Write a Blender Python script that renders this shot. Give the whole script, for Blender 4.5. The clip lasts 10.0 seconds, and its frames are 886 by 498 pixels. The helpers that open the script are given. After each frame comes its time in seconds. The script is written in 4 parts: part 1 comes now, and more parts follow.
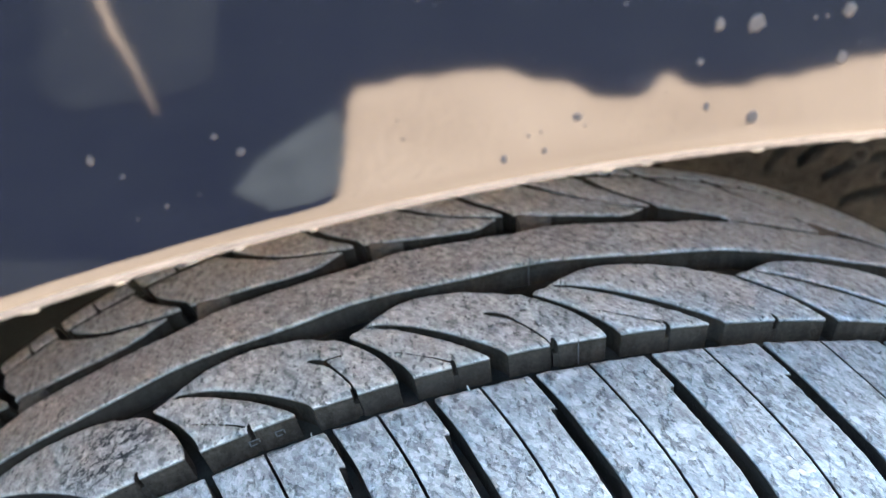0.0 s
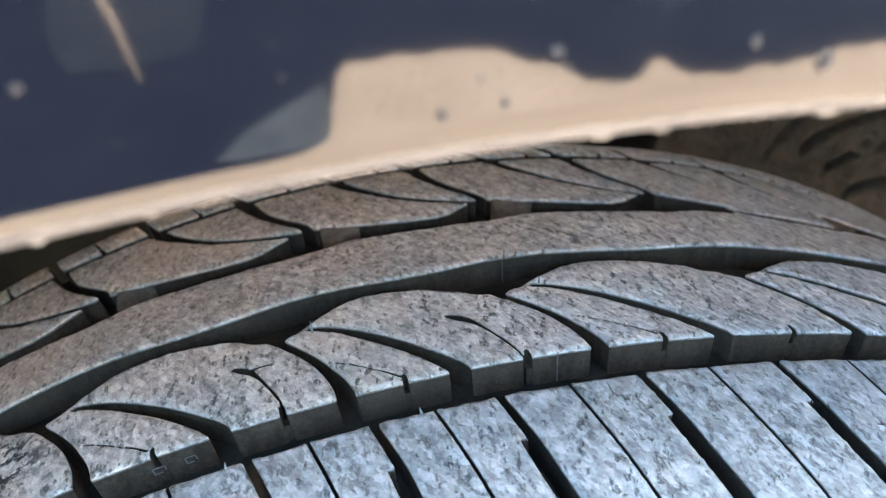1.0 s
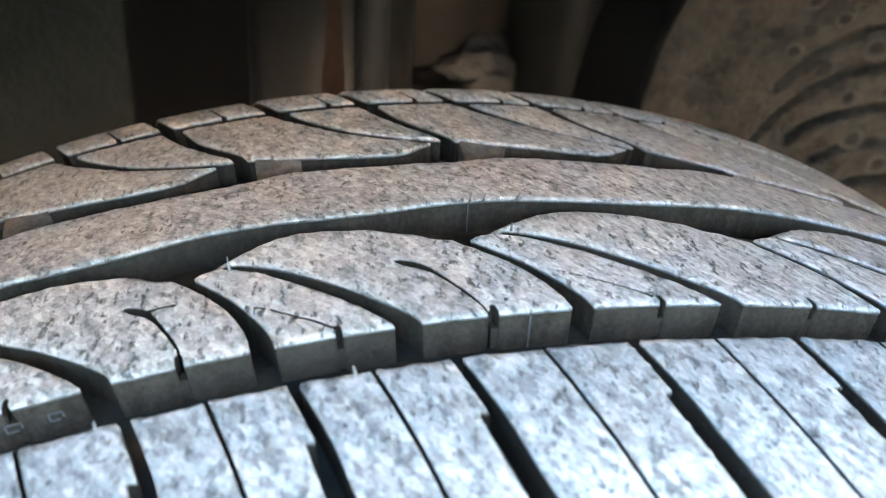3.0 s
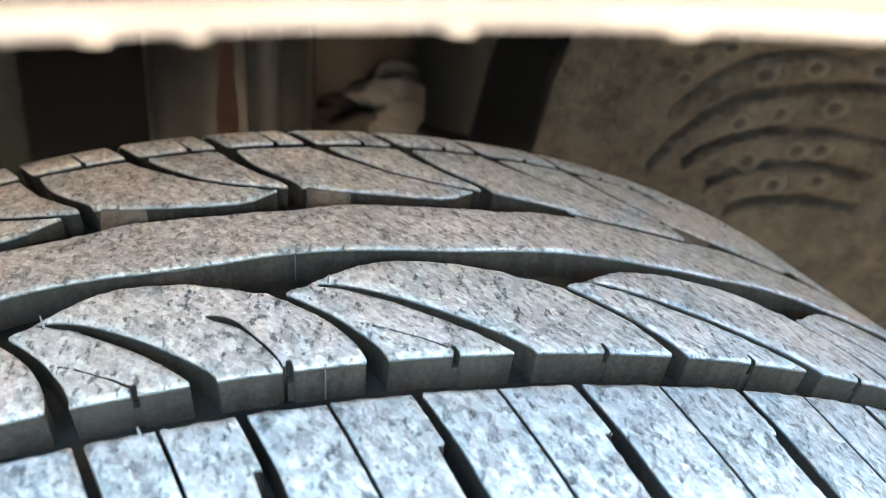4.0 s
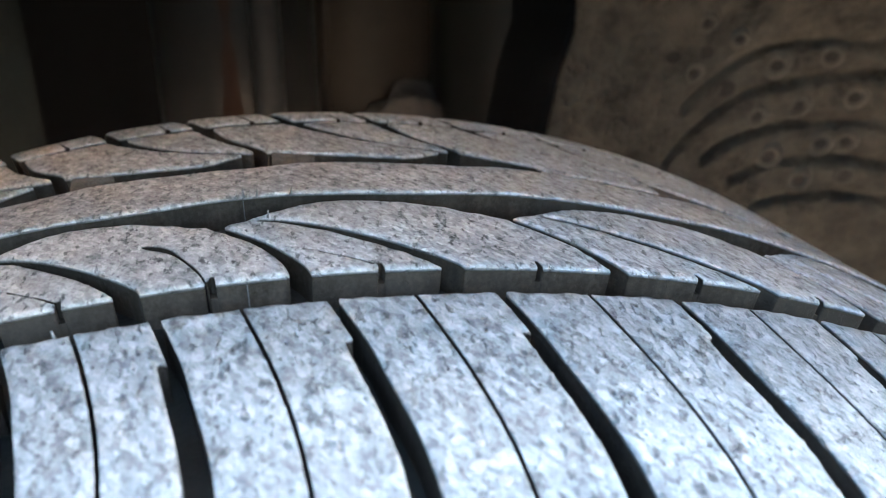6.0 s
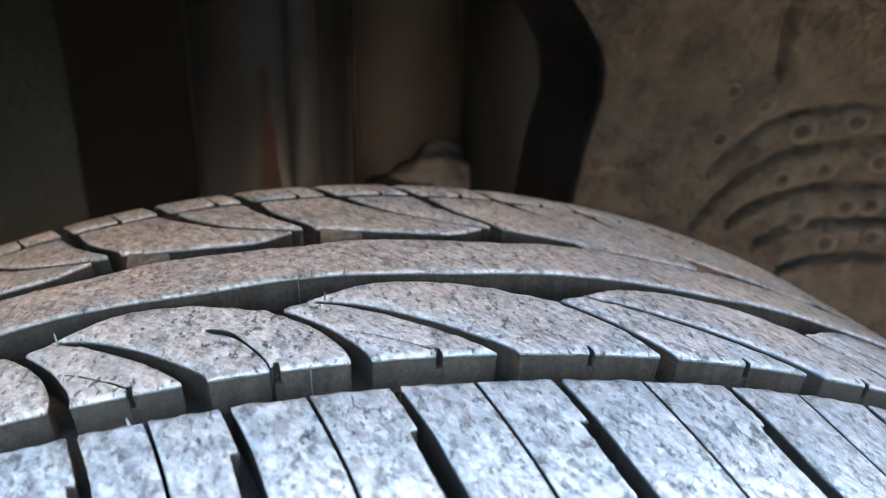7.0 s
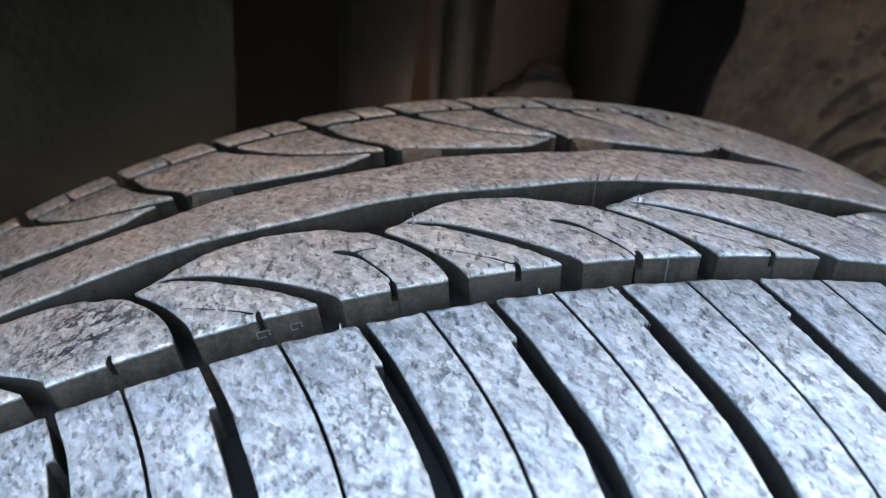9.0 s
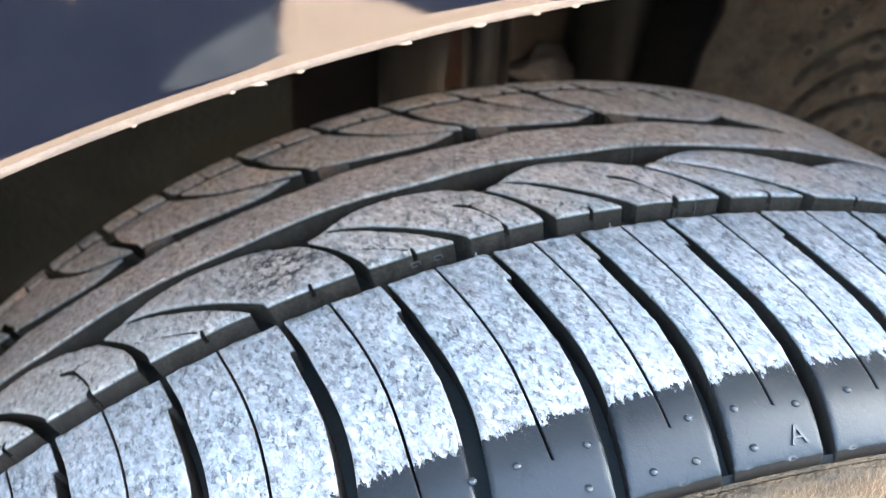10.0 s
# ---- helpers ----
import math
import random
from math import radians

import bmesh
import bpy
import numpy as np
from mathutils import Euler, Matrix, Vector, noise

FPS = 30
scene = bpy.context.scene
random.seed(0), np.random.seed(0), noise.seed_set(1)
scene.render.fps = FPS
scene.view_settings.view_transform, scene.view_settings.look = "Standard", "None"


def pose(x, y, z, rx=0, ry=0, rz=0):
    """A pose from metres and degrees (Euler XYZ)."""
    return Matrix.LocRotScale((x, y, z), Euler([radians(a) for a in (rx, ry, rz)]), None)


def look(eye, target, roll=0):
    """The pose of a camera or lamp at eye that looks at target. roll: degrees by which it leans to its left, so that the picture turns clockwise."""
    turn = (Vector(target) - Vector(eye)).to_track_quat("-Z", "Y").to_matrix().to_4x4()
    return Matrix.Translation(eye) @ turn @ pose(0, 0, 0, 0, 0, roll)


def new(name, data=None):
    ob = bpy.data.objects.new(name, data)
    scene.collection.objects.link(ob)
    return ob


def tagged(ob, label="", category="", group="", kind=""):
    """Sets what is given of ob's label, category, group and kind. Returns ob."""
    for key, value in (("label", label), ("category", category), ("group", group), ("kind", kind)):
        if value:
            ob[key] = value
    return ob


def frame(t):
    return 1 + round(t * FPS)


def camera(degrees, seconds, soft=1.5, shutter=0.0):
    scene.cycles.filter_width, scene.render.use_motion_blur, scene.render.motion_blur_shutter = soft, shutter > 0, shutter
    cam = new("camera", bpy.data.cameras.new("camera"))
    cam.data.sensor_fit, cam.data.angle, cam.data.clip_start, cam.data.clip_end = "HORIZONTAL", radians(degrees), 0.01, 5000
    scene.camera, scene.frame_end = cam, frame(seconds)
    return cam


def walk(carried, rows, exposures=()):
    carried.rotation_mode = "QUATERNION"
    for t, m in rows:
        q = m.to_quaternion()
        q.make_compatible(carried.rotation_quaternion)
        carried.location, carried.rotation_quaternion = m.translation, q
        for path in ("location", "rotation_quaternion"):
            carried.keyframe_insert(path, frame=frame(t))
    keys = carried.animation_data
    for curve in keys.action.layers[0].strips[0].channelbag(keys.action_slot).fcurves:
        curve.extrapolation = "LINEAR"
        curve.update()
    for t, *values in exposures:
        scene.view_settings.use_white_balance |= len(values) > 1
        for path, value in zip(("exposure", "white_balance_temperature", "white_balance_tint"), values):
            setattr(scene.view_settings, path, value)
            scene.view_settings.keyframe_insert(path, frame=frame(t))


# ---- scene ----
cam = camera(53.18, 10.0, soft=1.15)
PATH = [
    (0, (-0.0694, -0.1793, 0.7599), (0.0952, 0.7024, 0.3177), -2.65),
    (0.5, (-0.0599, -0.1710, 0.7553), (0.1154, 0.7030, 0.3021), -1.89),
    (1, (-0.0571, -0.1481, 0.7452), (0.1201, 0.7217, 0.2847), -0.87),
    (1.5, (-0.0540, -0.1305, 0.7341), (0.1289, 0.7339, 0.2658), 0.70),
    (2, (-0.0528, -0.1244, 0.7235), (0.1422, 0.7356, 0.2519), 2.39),
    (2.2, (-0.0526, -0.1245, 0.7193), (0.1496, 0.7327, 0.2457), 3.16),
    (3.3, (-0.0484, -0.1233, 0.7227), (0.1818, 0.7315, 0.2577), 4.59),
    (3.5, (-0.0452, -0.1252, 0.7249), (0.1957, 0.7278, 0.2619), 4.82),
    (4, (-0.0268, -0.1322, 0.7325), (0.2412, 0.7172, 0.2778), 4.76),
    (4.5, (-0.0233, -0.1445, 0.7350), (0.2698, 0.7021, 0.2907), 4.82),
    (5, (-0.0269, -0.1495, 0.7334), (0.2594, 0.7040, 0.2981), 4.42),
    (5.2, (-0.0216, -0.1522, 0.7310), (0.2535, 0.7086, 0.3028), 4.01),
    (6.3, (-0.0046, -0.1478, 0.7093), (0.1855, 0.7547, 0.3229), -0.30),
    (6.5, (-0.0057, -0.1503, 0.7112), (0.1829, 0.7576, 0.3370), -0.26),
    (7, (-0.0130, -0.1490, 0.7205), (0.1771, 0.7675, 0.3687), 0.15),
    (7.5, (-0.0229, -0.1478, 0.7199), (0.1661, 0.7653, 0.3586), 0.84),
    (8, (-0.0500, -0.1443, 0.7097), (0.1332, 0.7505, 0.3025), 2.48),
    (8.5, (-0.0654, -0.1480, 0.7134), (0.1300, 0.7337, 0.2841), 4.18),
    (9, (-0.0845, -0.1535, 0.7193), (0.1222, 0.7264, 0.2914), 4.85),
    (9.5, (-0.1119, -0.1659, 0.7265), (0.0972, 0.7148, 0.3015), 4.40),
    (9.8, (-0.1237, -0.1963, 0.7293), (0.1017, 0.6794, 0.3024), 3.87),
    (10, (-0.1281, -0.2073, 0.7413), (0.1018, 0.6527, 0.2857), 3.27),
]

cam.data.dof.use_dof, cam.data.dof.focus_distance, cam.data.dof.aperture_fstop = True, 0.168, 22.5
walk(cam, [(t, look(eye, target, roll)) for t, eye, target, roll in PATH],
     [(0.0, 5.45, 5500, -5), (0.5, 5.45, 5500, -5), (1.0, 5.38, 5550, -6), (1.5, 5.6, 5600, -5), (2.2, 5.85, 5720, -7), (3.5, 6.2, 5700, -8), (4.0, 6.25, 5750, -11), (4.5, 5.95, 5600, -9), (5.0, 5.55, 5700, -5), (6.5, 5.72, 5650, -4), (7.5, 6.2, 5700, -2), (8.0, 5.9, 5600, -4), (8.5, 5.6, 5450, -4), (9.0, 5.6, 5600, -2), (9.5, 5.73, 5750, -1), (10.0, 5.7, 5600, -3)])

# ---- light ----
world = bpy.data.worlds.new("daylight")
scene.world = world
world.use_nodes = True
sky = world.node_tree.nodes.new("ShaderNodeTexSky")
sky.sky_type, sky.sun_disc = "NISHITA", False
sky.sun_elevation, sky.sun_rotation = radians(48), radians(78)
sky.dust_density, sky.air_density = 7.0, 1.1
world.node_tree.links.new(sky.outputs[0], world.node_tree.nodes["Background"].inputs[0])
world.node_tree.nodes["Background"].inputs[1].default_value = 0.10
sun = new("sun", bpy.data.lights.new("sun", "SUN"))
sun.data.energy, sun.data.angle, sun.data.color = 5.0, radians(0.5), (1.0, 0.93, 0.82)
sun.matrix_world = look((4.0, 0.85, 4.6), (0, 0, 0))


# ---- materials ----
def material(name, rough=0.6, metal=0.0):
    m = bpy.data.materials.new(name)
    m.use_nodes = True
    b = m.node_tree.nodes["Principled BSDF"]
    b.inputs["Roughness"].default_value, b.inputs["Metallic"].default_value = rough, metal
    return m, m.node_tree, b


def node(tree, kind, **values):
    n = tree.nodes.new(kind)
    for key, value in values.items():
        n.inputs[key.replace("_", " ")].default_value = value
    return n


def coords(tree):
    return tree.nodes.new("ShaderNodeTexCoord").outputs["Object"]


def grain(tree, scale, detail=4.0, rough=0.55, stretch=None):
    n = node(tree, "ShaderNodeTexNoise", Scale=scale, Detail=detail, Roughness=rough)
    link = coords(tree)
    if stretch:
        mp = tree.nodes.new("ShaderNodeMapping")
        mp.inputs["Scale"].default_value = stretch
        tree.links.new(link, mp.inputs[0])
        link = mp.outputs[0]
    tree.links.new(link, n.inputs["Vector"])
    return n.outputs["Fac"]


def ramp(tree, link, stops):
    r = tree.nodes.new("ShaderNodeValToRGB")
    while len(r.color_ramp.elements) < len(stops):
        r.color_ramp.elements.new(0.5)
    for e, (at, value) in zip(r.color_ramp.elements, stops):
        e.position = at
        e.color = (*value, 1) if isinstance(value, tuple) else (value, value, value, 1)
    tree.links.new(link, r.inputs[0])
    return r.outputs[0]


def mix(tree, fac, a, b, kind="MIX"):
    n = tree.nodes.new("ShaderNodeMix")
    n.data_type, n.blend_type = "RGBA", kind
    for at, value in ((0, fac), (6, a), (7, b)):
        if isinstance(value, bpy.types.NodeSocket):
            tree.links.new(value, n.inputs[at])
        else:
            n.inputs[at].default_value = (*value, 1) if isinstance(value, tuple) else value
    return n.outputs[2]


def sums(tree, kind, a, b, clamp=False):
    n = tree.nodes.new("ShaderNodeMath")
    n.operation, n.use_clamp = kind, clamp
    for at, value in ((0, a), (1, b)):
        if isinstance(value, bpy.types.NodeSocket):
            tree.links.new(value, n.inputs[at])
        else:
            n.inputs[at].default_value = value
    return n.outputs[0]


def relief(tree, b, link, strength, distance):
    n = node(tree, "ShaderNodeBump", Strength=strength, Distance=distance)
    tree.links.new(link, n.inputs["Height"])
    tree.links.new(n.outputs[0], b.inputs["Normal"])
    return n


def tread_rubber():
    m, t, b = material("worn tread rubber", 0.55)
    b.inputs["Specular IOR Level"].default_value = 0.35
    rim, top = t.nodes.new("ShaderNodeAttribute"), t.nodes.new("ShaderNodeAttribute")
    rim.attribute_name, top.attribute_name = "rim", "top"
    fine, mid, big = grain(t, 1700, 4, 0.75, (1.0, 0.55, 1.0)), grain(t, 520, 5, 0.74, (1.0, 0.5, 1.0)), grain(t, 16, 3)
    lean = t.nodes.new("ShaderNodeMapping")
    lean.vector_type = "TEXTURE"
    lean.inputs["Rotation"].default_value = (0, 0, radians(28))
    lean.inputs["Scale"].default_value = (1.0, 1.9, 1.0)
    wave = node(t, "ShaderNodeTexNoise", Scale=900.0, Detail=2.0)
    t.links.new(coords(t), wave.inputs["Vector"])
    shift = t.nodes.new("ShaderNodeVectorMath")
    shift.operation = "MULTIPLY_ADD"
    t.links.new(wave.outputs["Color"], shift.inputs[0])
    shift.inputs[1].default_value = (0.0009, 0.0009, 0.0009)
    t.links.new(coords(t), shift.inputs[2])
    t.links.new(shift.outputs[0], lean.inputs[0])
    # torn shards of rubber at two sizes
    shards = []
    for size in (820.0, 1500.0):
        flake = node(t, "ShaderNodeTexVoronoi", Scale=size)
        t.links.new(lean.outputs[0], flake.inputs["Vector"])
        cell = t.nodes.new("ShaderNodeRGBToBW")
        t.links.new(flake.outputs["Color"], cell.inputs[0])
        shards.append(cell.outputs[0])
    # dark smears drawn out along the wear
    smear = node(t, "ShaderNodeTexNoise", Scale=330.0, Detail=4.0, Roughness=0.62)
    t.links.new(lean.outputs[0], smear.inputs["Vector"])
    mid = sums(t, "ADD", sums(t, "MULTIPLY", mid, 0.6), sums(t, "MULTIPLY", smear.outputs["Fac"], 0.4))
    tone = sums(t, "ADD", sums(t, "ADD", sums(t, "MULTIPLY", mid, 0.46), sums(t, "MULTIPLY", fine, 0.16)), sums(t, "ADD", sums(t, "MULTIPLY", shards[0], 0.20), sums(t, "MULTIPLY", shards[1], 0.18)))
    colour = ramp(t, tone, [(0.36, (0.060, 0.063, 0.067)), (0.45, (0.114, 0.118, 0.124)), (0.54, (0.162, 0.167, 0.175)), (0.63, (0.230, 0.237, 0.247))])
    colour = mix(t, ramp(t, big, [(0.42, 0.0), (0.75, 0.35)]), colour, (0.165, 0.158, 0.148))
    # brown dust on the inner rows, with lightening painted in against the arch's shade
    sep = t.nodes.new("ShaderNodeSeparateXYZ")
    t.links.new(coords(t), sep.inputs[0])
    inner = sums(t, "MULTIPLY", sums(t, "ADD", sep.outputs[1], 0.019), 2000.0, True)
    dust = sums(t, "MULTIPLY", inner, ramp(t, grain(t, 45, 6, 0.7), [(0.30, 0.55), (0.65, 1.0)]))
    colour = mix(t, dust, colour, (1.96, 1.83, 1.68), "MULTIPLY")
    # warm tint on the front of the wheel, cooler tint towards the rear
    rearward = sums(t, "ADD", sums(t, "MULTIPLY", sums(t, "ADD", sep.outputs[0], 0.055), 7.5), sums(t, "MULTIPLY", sums(t, "SUBTRACT", grain(t, 45, 6, 0.7), 0.5), 0.9), True)
    colour = mix(t, 1.0, colour, mix(t, rearward, (1.05, 1.0, 0.955), mix(t, inner, (0.97, 1.0, 1.035), (0.90, 1.0, 1.13))), "MULTIPLY")
    blotch = sums(t, "MULTIPLY", ramp(t, grain(t, 250, 4, 0.62, (1.0, 0.7, 1.0)), [(0.54, 0.0), (0.68, 0.40)]), sums(t, "SUBTRACT", 1.0, inner))
    colour = mix(t, blotch, colour, (0.30, 0.312, 0.326))
    pits = ramp(t, grain(t, 640, 4, 0.72, (1.0, 0.45, 1.0)), [(0.37, 1.0), (0.43, 0.0)])
    colour = mix(t, sums(t, "MULTIPLY", pits, sums(t, "ADD", sums(t, "MULTIPLY", inner, 0.3), 0.45)), colour, (0.028, 0.027, 0.027))
    away = t.nodes.new("ShaderNodeVectorMath")
    away.operation = "DISTANCE"
    t.links.new(coords(t), away.inputs[0])
    away.inputs[1].default_value = (-0.1175, 0.0010, 0.6280)
    torn = sums(t, "MULTIPLY", ramp(t, sums(t, "MULTIPLY", away.outputs["Value"], 40.0), [(0.28, 1.0), (0.72, 0.0)]), ramp(t, grain(t, 420, 5, 0.75), [(0.50, 0.0), (0.56, 1.0)]))
    colour = mix(t, torn, colour, (0.012, 0.012, 0.013))
    # unworn skin outside the contact patch, with a scuffed border
    ragged = sums(t, "MULTIPLY", sums(t, "SUBTRACT", grain(t, 620, 6, 0.75, (1.0, 0.4, 1.0)), 0.5), 0.013)
    worn = sums(t, "MULTIPLY", sums(t, "ADD", sums(t, "ADD", sep.outputs[1], 0.0775), ragged), 2500.0, True)
    skin = mix(t, ramp(t, big, [(0.4, 0.0), (0.7, 0.6)]), (0.0066, 0.0074, 0.0088), (0.0122, 0.0128, 0.0136))
    skin = mix(t, ramp(t, grain(t, 190, 5, 0.7), [(0.60, 0.0), (0.70, 0.7)]), skin, (0.0022, 0.0023, 0.0026))
    skin = mix(t, ramp(t, grain(t, 900, 5, 0.8, (1.0, 0.25, 1.0)), [(0.62, 0.0), (0.74, 0.4)]), skin, (0.045, 0.046, 0.047))
    colour = mix(t, worn, skin, colour)
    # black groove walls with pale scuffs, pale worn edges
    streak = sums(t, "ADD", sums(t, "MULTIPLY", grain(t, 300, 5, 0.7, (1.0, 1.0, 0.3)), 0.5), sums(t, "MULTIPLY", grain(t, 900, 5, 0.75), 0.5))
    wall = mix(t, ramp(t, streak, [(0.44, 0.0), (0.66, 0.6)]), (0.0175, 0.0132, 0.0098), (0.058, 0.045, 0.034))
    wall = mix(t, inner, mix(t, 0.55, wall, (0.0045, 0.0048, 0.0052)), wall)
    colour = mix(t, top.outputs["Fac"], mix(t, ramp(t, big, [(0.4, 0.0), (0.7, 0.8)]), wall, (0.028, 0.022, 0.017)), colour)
    edge = sums(t, "MULTIPLY", sums(t, "MULTIPLY", rim.outputs["Fac"], worn), ramp(t, grain(t, 500, 5, 0.75), [(0.42, 0.0), (0.66, 0.62)]))
    colour = mix(t, edge, colour, (0.335, 0.298, 0.258))
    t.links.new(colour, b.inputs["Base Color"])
    t.links.new(ramp(t, worn, [(0.0, 0.38), (1.0, 0.62)]), b.inputs["Roughness"])
    t.links.new(sums(t, "MULTIPLY", ramp(t, worn, [(0.0, 0.16), (1.0, 0.22)]), sums(t, "ADD", sums(t, "MULTIPLY", top.outputs["Fac"], 0.85), 0.15)), b.inputs["Specular IOR Level"])
    height = sums(t, "SUBTRACT", tone, sums(t, "MULTIPLY", sums(t, "MULTIPLY", pits, worn), 0.5))
    relief(t, b, sums(t, "MULTIPLY", height, sums(t, "ADD", sums(t, "MULTIPLY", sums(t, "MULTIPLY", worn, top.outputs["Fac"]), 0.90), 0.10)), 1.0, 0.0018)
    return m


def plain_rough(name, dark, light, rough, scale, bump=0.4, depth=0.001, metal=0.0, scale2=None, gloss=0.5):
    m, t, b = material(name, rough, metal)
    b.inputs["Specular IOR Level"].default_value = gloss
    a, c = grain(t, scale, 5), grain(t, scale2 or scale * 7, 4)
    colour = mix(t, ramp(t, a, [(0.32, 0.0), (0.68, 1.0)]), dark, light)
    colour = mix(t, ramp(t, c, [(0.3, 0.0), (0.8, 0.4)]), colour, tuple(v * 1.6 for v in light))
    t.links.new(colour, b.inputs["Base Color"])
    relief(t, b, sums(t, "ADD", a, sums(t, "MULTIPLY", c, 0.6)), bump, depth)
    return m


def car_paint():
    m, t, b = material("navy car paint", 0.30, 0.0)
    b.inputs["Base Color"].default_value = (0.0004, 0.0006, 0.0028, 1)
    b.inputs["Coat Weight"].default_value = 0.42
    b.inputs["Coat Roughness"].default_value = 0.045
    b.inputs["Specular IOR Level"].default_value = 0.0
    dust = ramp(t, grain(t, 60, 6, 0.7), [(0.64, 0.0), (0.78, 0.06)])
    t.links.new(mix(t, dust, (0.0004, 0.0006, 0.0028), (0.10, 0.10, 0.12)), b.inputs["Base Color"])
    relief(t, b, grain(t, 14, 2), 0.05, 0.004)
    return m


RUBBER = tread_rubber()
CORNER = plain_rough("dust-worn rubber corner", (0.030, 0.024, 0.019), (0.088, 0.072, 0.057), 0.75, 420, 0.9, 0.0012, gloss=0.15)
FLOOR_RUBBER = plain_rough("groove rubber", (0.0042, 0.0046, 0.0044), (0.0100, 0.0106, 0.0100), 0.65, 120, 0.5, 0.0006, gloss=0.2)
SIDEWALL = plain_rough("dusty sidewall rubber", (0.0070, 0.0042, 0.0021), (0.029, 0.0180, 0.0085), 0.5, 130, 0.9, 0.0012, scale2=900, gloss=0.12)
NUB = plain_rough("moulded black rubber", (0.0095, 0.010, 0.0112), (0.020, 0.0205, 0.022), 0.42, 300, 0.2, 0.0002, gloss=0.24)
PAINT = car_paint()
FLANGE = plain_rough("grey lip paint", (0.017, 0.0172, 0.020), (0.042, 0.041, 0.043), 0.6, 150, 0.3, 0.0004, gloss=0.35)
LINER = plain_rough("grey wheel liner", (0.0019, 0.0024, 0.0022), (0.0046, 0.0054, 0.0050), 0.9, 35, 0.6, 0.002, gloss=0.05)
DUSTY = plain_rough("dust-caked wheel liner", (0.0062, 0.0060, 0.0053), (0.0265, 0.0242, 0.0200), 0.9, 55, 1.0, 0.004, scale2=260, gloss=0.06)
ARCH_BOUNCE = plain_rough("pale light-bouncing arch skin", (0.25, 0.222, 0.195), (0.42, 0.375, 0.335), 0.95, 30, 0.5, 0.002)
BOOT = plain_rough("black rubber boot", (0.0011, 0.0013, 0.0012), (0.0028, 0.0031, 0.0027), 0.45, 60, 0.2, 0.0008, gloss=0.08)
RING = plain_rough("pale dusty ring", (0.0085, 0.0081, 0.0070), (0.026, 0.0236, 0.0192), 0.9, 120, 0.6, 0.001, gloss=0.2)
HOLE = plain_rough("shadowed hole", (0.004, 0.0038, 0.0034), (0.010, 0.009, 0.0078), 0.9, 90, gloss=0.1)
CASTING = plain_rough("corroded pale casting", (0.0040, 0.0038, 0.0034), (0.021, 0.0194, 0.0173), 0.8, 60, 0.8, 0.003, gloss=0.2)
BLACK = plain_rough("plain near-black", (0.0008, 0.0009, 0.00105), (0.0019, 0.0021, 0.0024), 0.7, 40, 0.3, 0.001, gloss=0.03)
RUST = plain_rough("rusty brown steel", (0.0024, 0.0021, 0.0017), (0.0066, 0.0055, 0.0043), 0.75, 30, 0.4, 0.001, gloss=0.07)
STREAK = plain_rough("red-brown rust", (0.0038, 0.0020, 0.0013), (0.0082, 0.0042, 0.0028), 0.8, 120, 0.5, 0.0006, gloss=0.05)
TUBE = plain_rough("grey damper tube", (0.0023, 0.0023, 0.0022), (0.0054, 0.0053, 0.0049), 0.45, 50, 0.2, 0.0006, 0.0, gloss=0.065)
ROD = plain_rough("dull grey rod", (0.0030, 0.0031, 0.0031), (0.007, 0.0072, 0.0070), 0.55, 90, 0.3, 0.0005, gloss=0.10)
PALE = plain_rough("whitish smear", (0.13, 0.122, 0.11), (0.23, 0.218, 0.20), 0.7, 400, 0.5, 0.0004)
CHIP = plain_rough("pale chipped primer", (0.040, 0.038, 0.036), (0.105, 0.100, 0.094), 0.8, 700, 0.5, 0.0004, gloss=0.3)
SPECK = plain_rough("thin film of dust", (0.0045, 0.0045, 0.006), (0.011, 0.011, 0.013), 0.8, 900, 0.4, 0.0003, gloss=0.2)
WHISKER = plain_rough("scuffed grey rubber", (0.05, 0.048, 0.046), (0.12, 0.115, 0.11), 0.7, 600, 0.4, 0.0003)
MUD = plain_rough("pale dried mud", (0.016, 0.0152, 0.0148), (0.046, 0.043, 0.040), 0.8, 300, 0.5, 0.0005)
GROUND = plain_rough("dry sandy ground", (0.41, 0.272, 0.186), (0.57, 0.398, 0.292), 0.95, 3, 0.6, 0.02, scale2=60)
GREY_GROUND = plain_rough("grey ground", (0.05, 0.049, 0.049), (0.10, 0.097, 0.096), 0.95, 12, 0.6, 0.01)
PATCH = plain_rough("greyer ground", (0.014, 0.014, 0.016), (0.028, 0.027, 0.028), 0.9, 6, 0.6, 0.01)
DARK_GROUND = plain_rough("shade-dark ground", (0.0028, 0.0032, 0.0055), (0.0105, 0.011, 0.0145), 0.9, 7, 0.6, 0.01)


# ---- building helpers ----
def mesh_object(name, verts, faces, mat, parent=None, label="", smooth=True):
    me = bpy.data.meshes.new(name)
    me.from_pydata([tuple(v) for v in verts], [], [tuple(f) for f in faces])
    me.materials.append(mat)
    me.polygons.foreach_set("use_smooth", [smooth] * len(me.polygons))
    me.update()
    ob = new(name, me)
    if parent:
        ob.parent = parent
    if label:
        ob["label"] = label
    return ob


def part(name, bm, mat, parent, label="", smooth=True):
    me = bpy.data.meshes.new(name)
    bm.to_mesh(me)
    bm.free()
    me.materials.append(mat)
    me.polygons.foreach_set("use_smooth", [smooth] * len(me.polygons))
    ob = new(name, me)
    if parent:
        ob.parent = parent
    if label:
        ob["label"] = label
    return ob


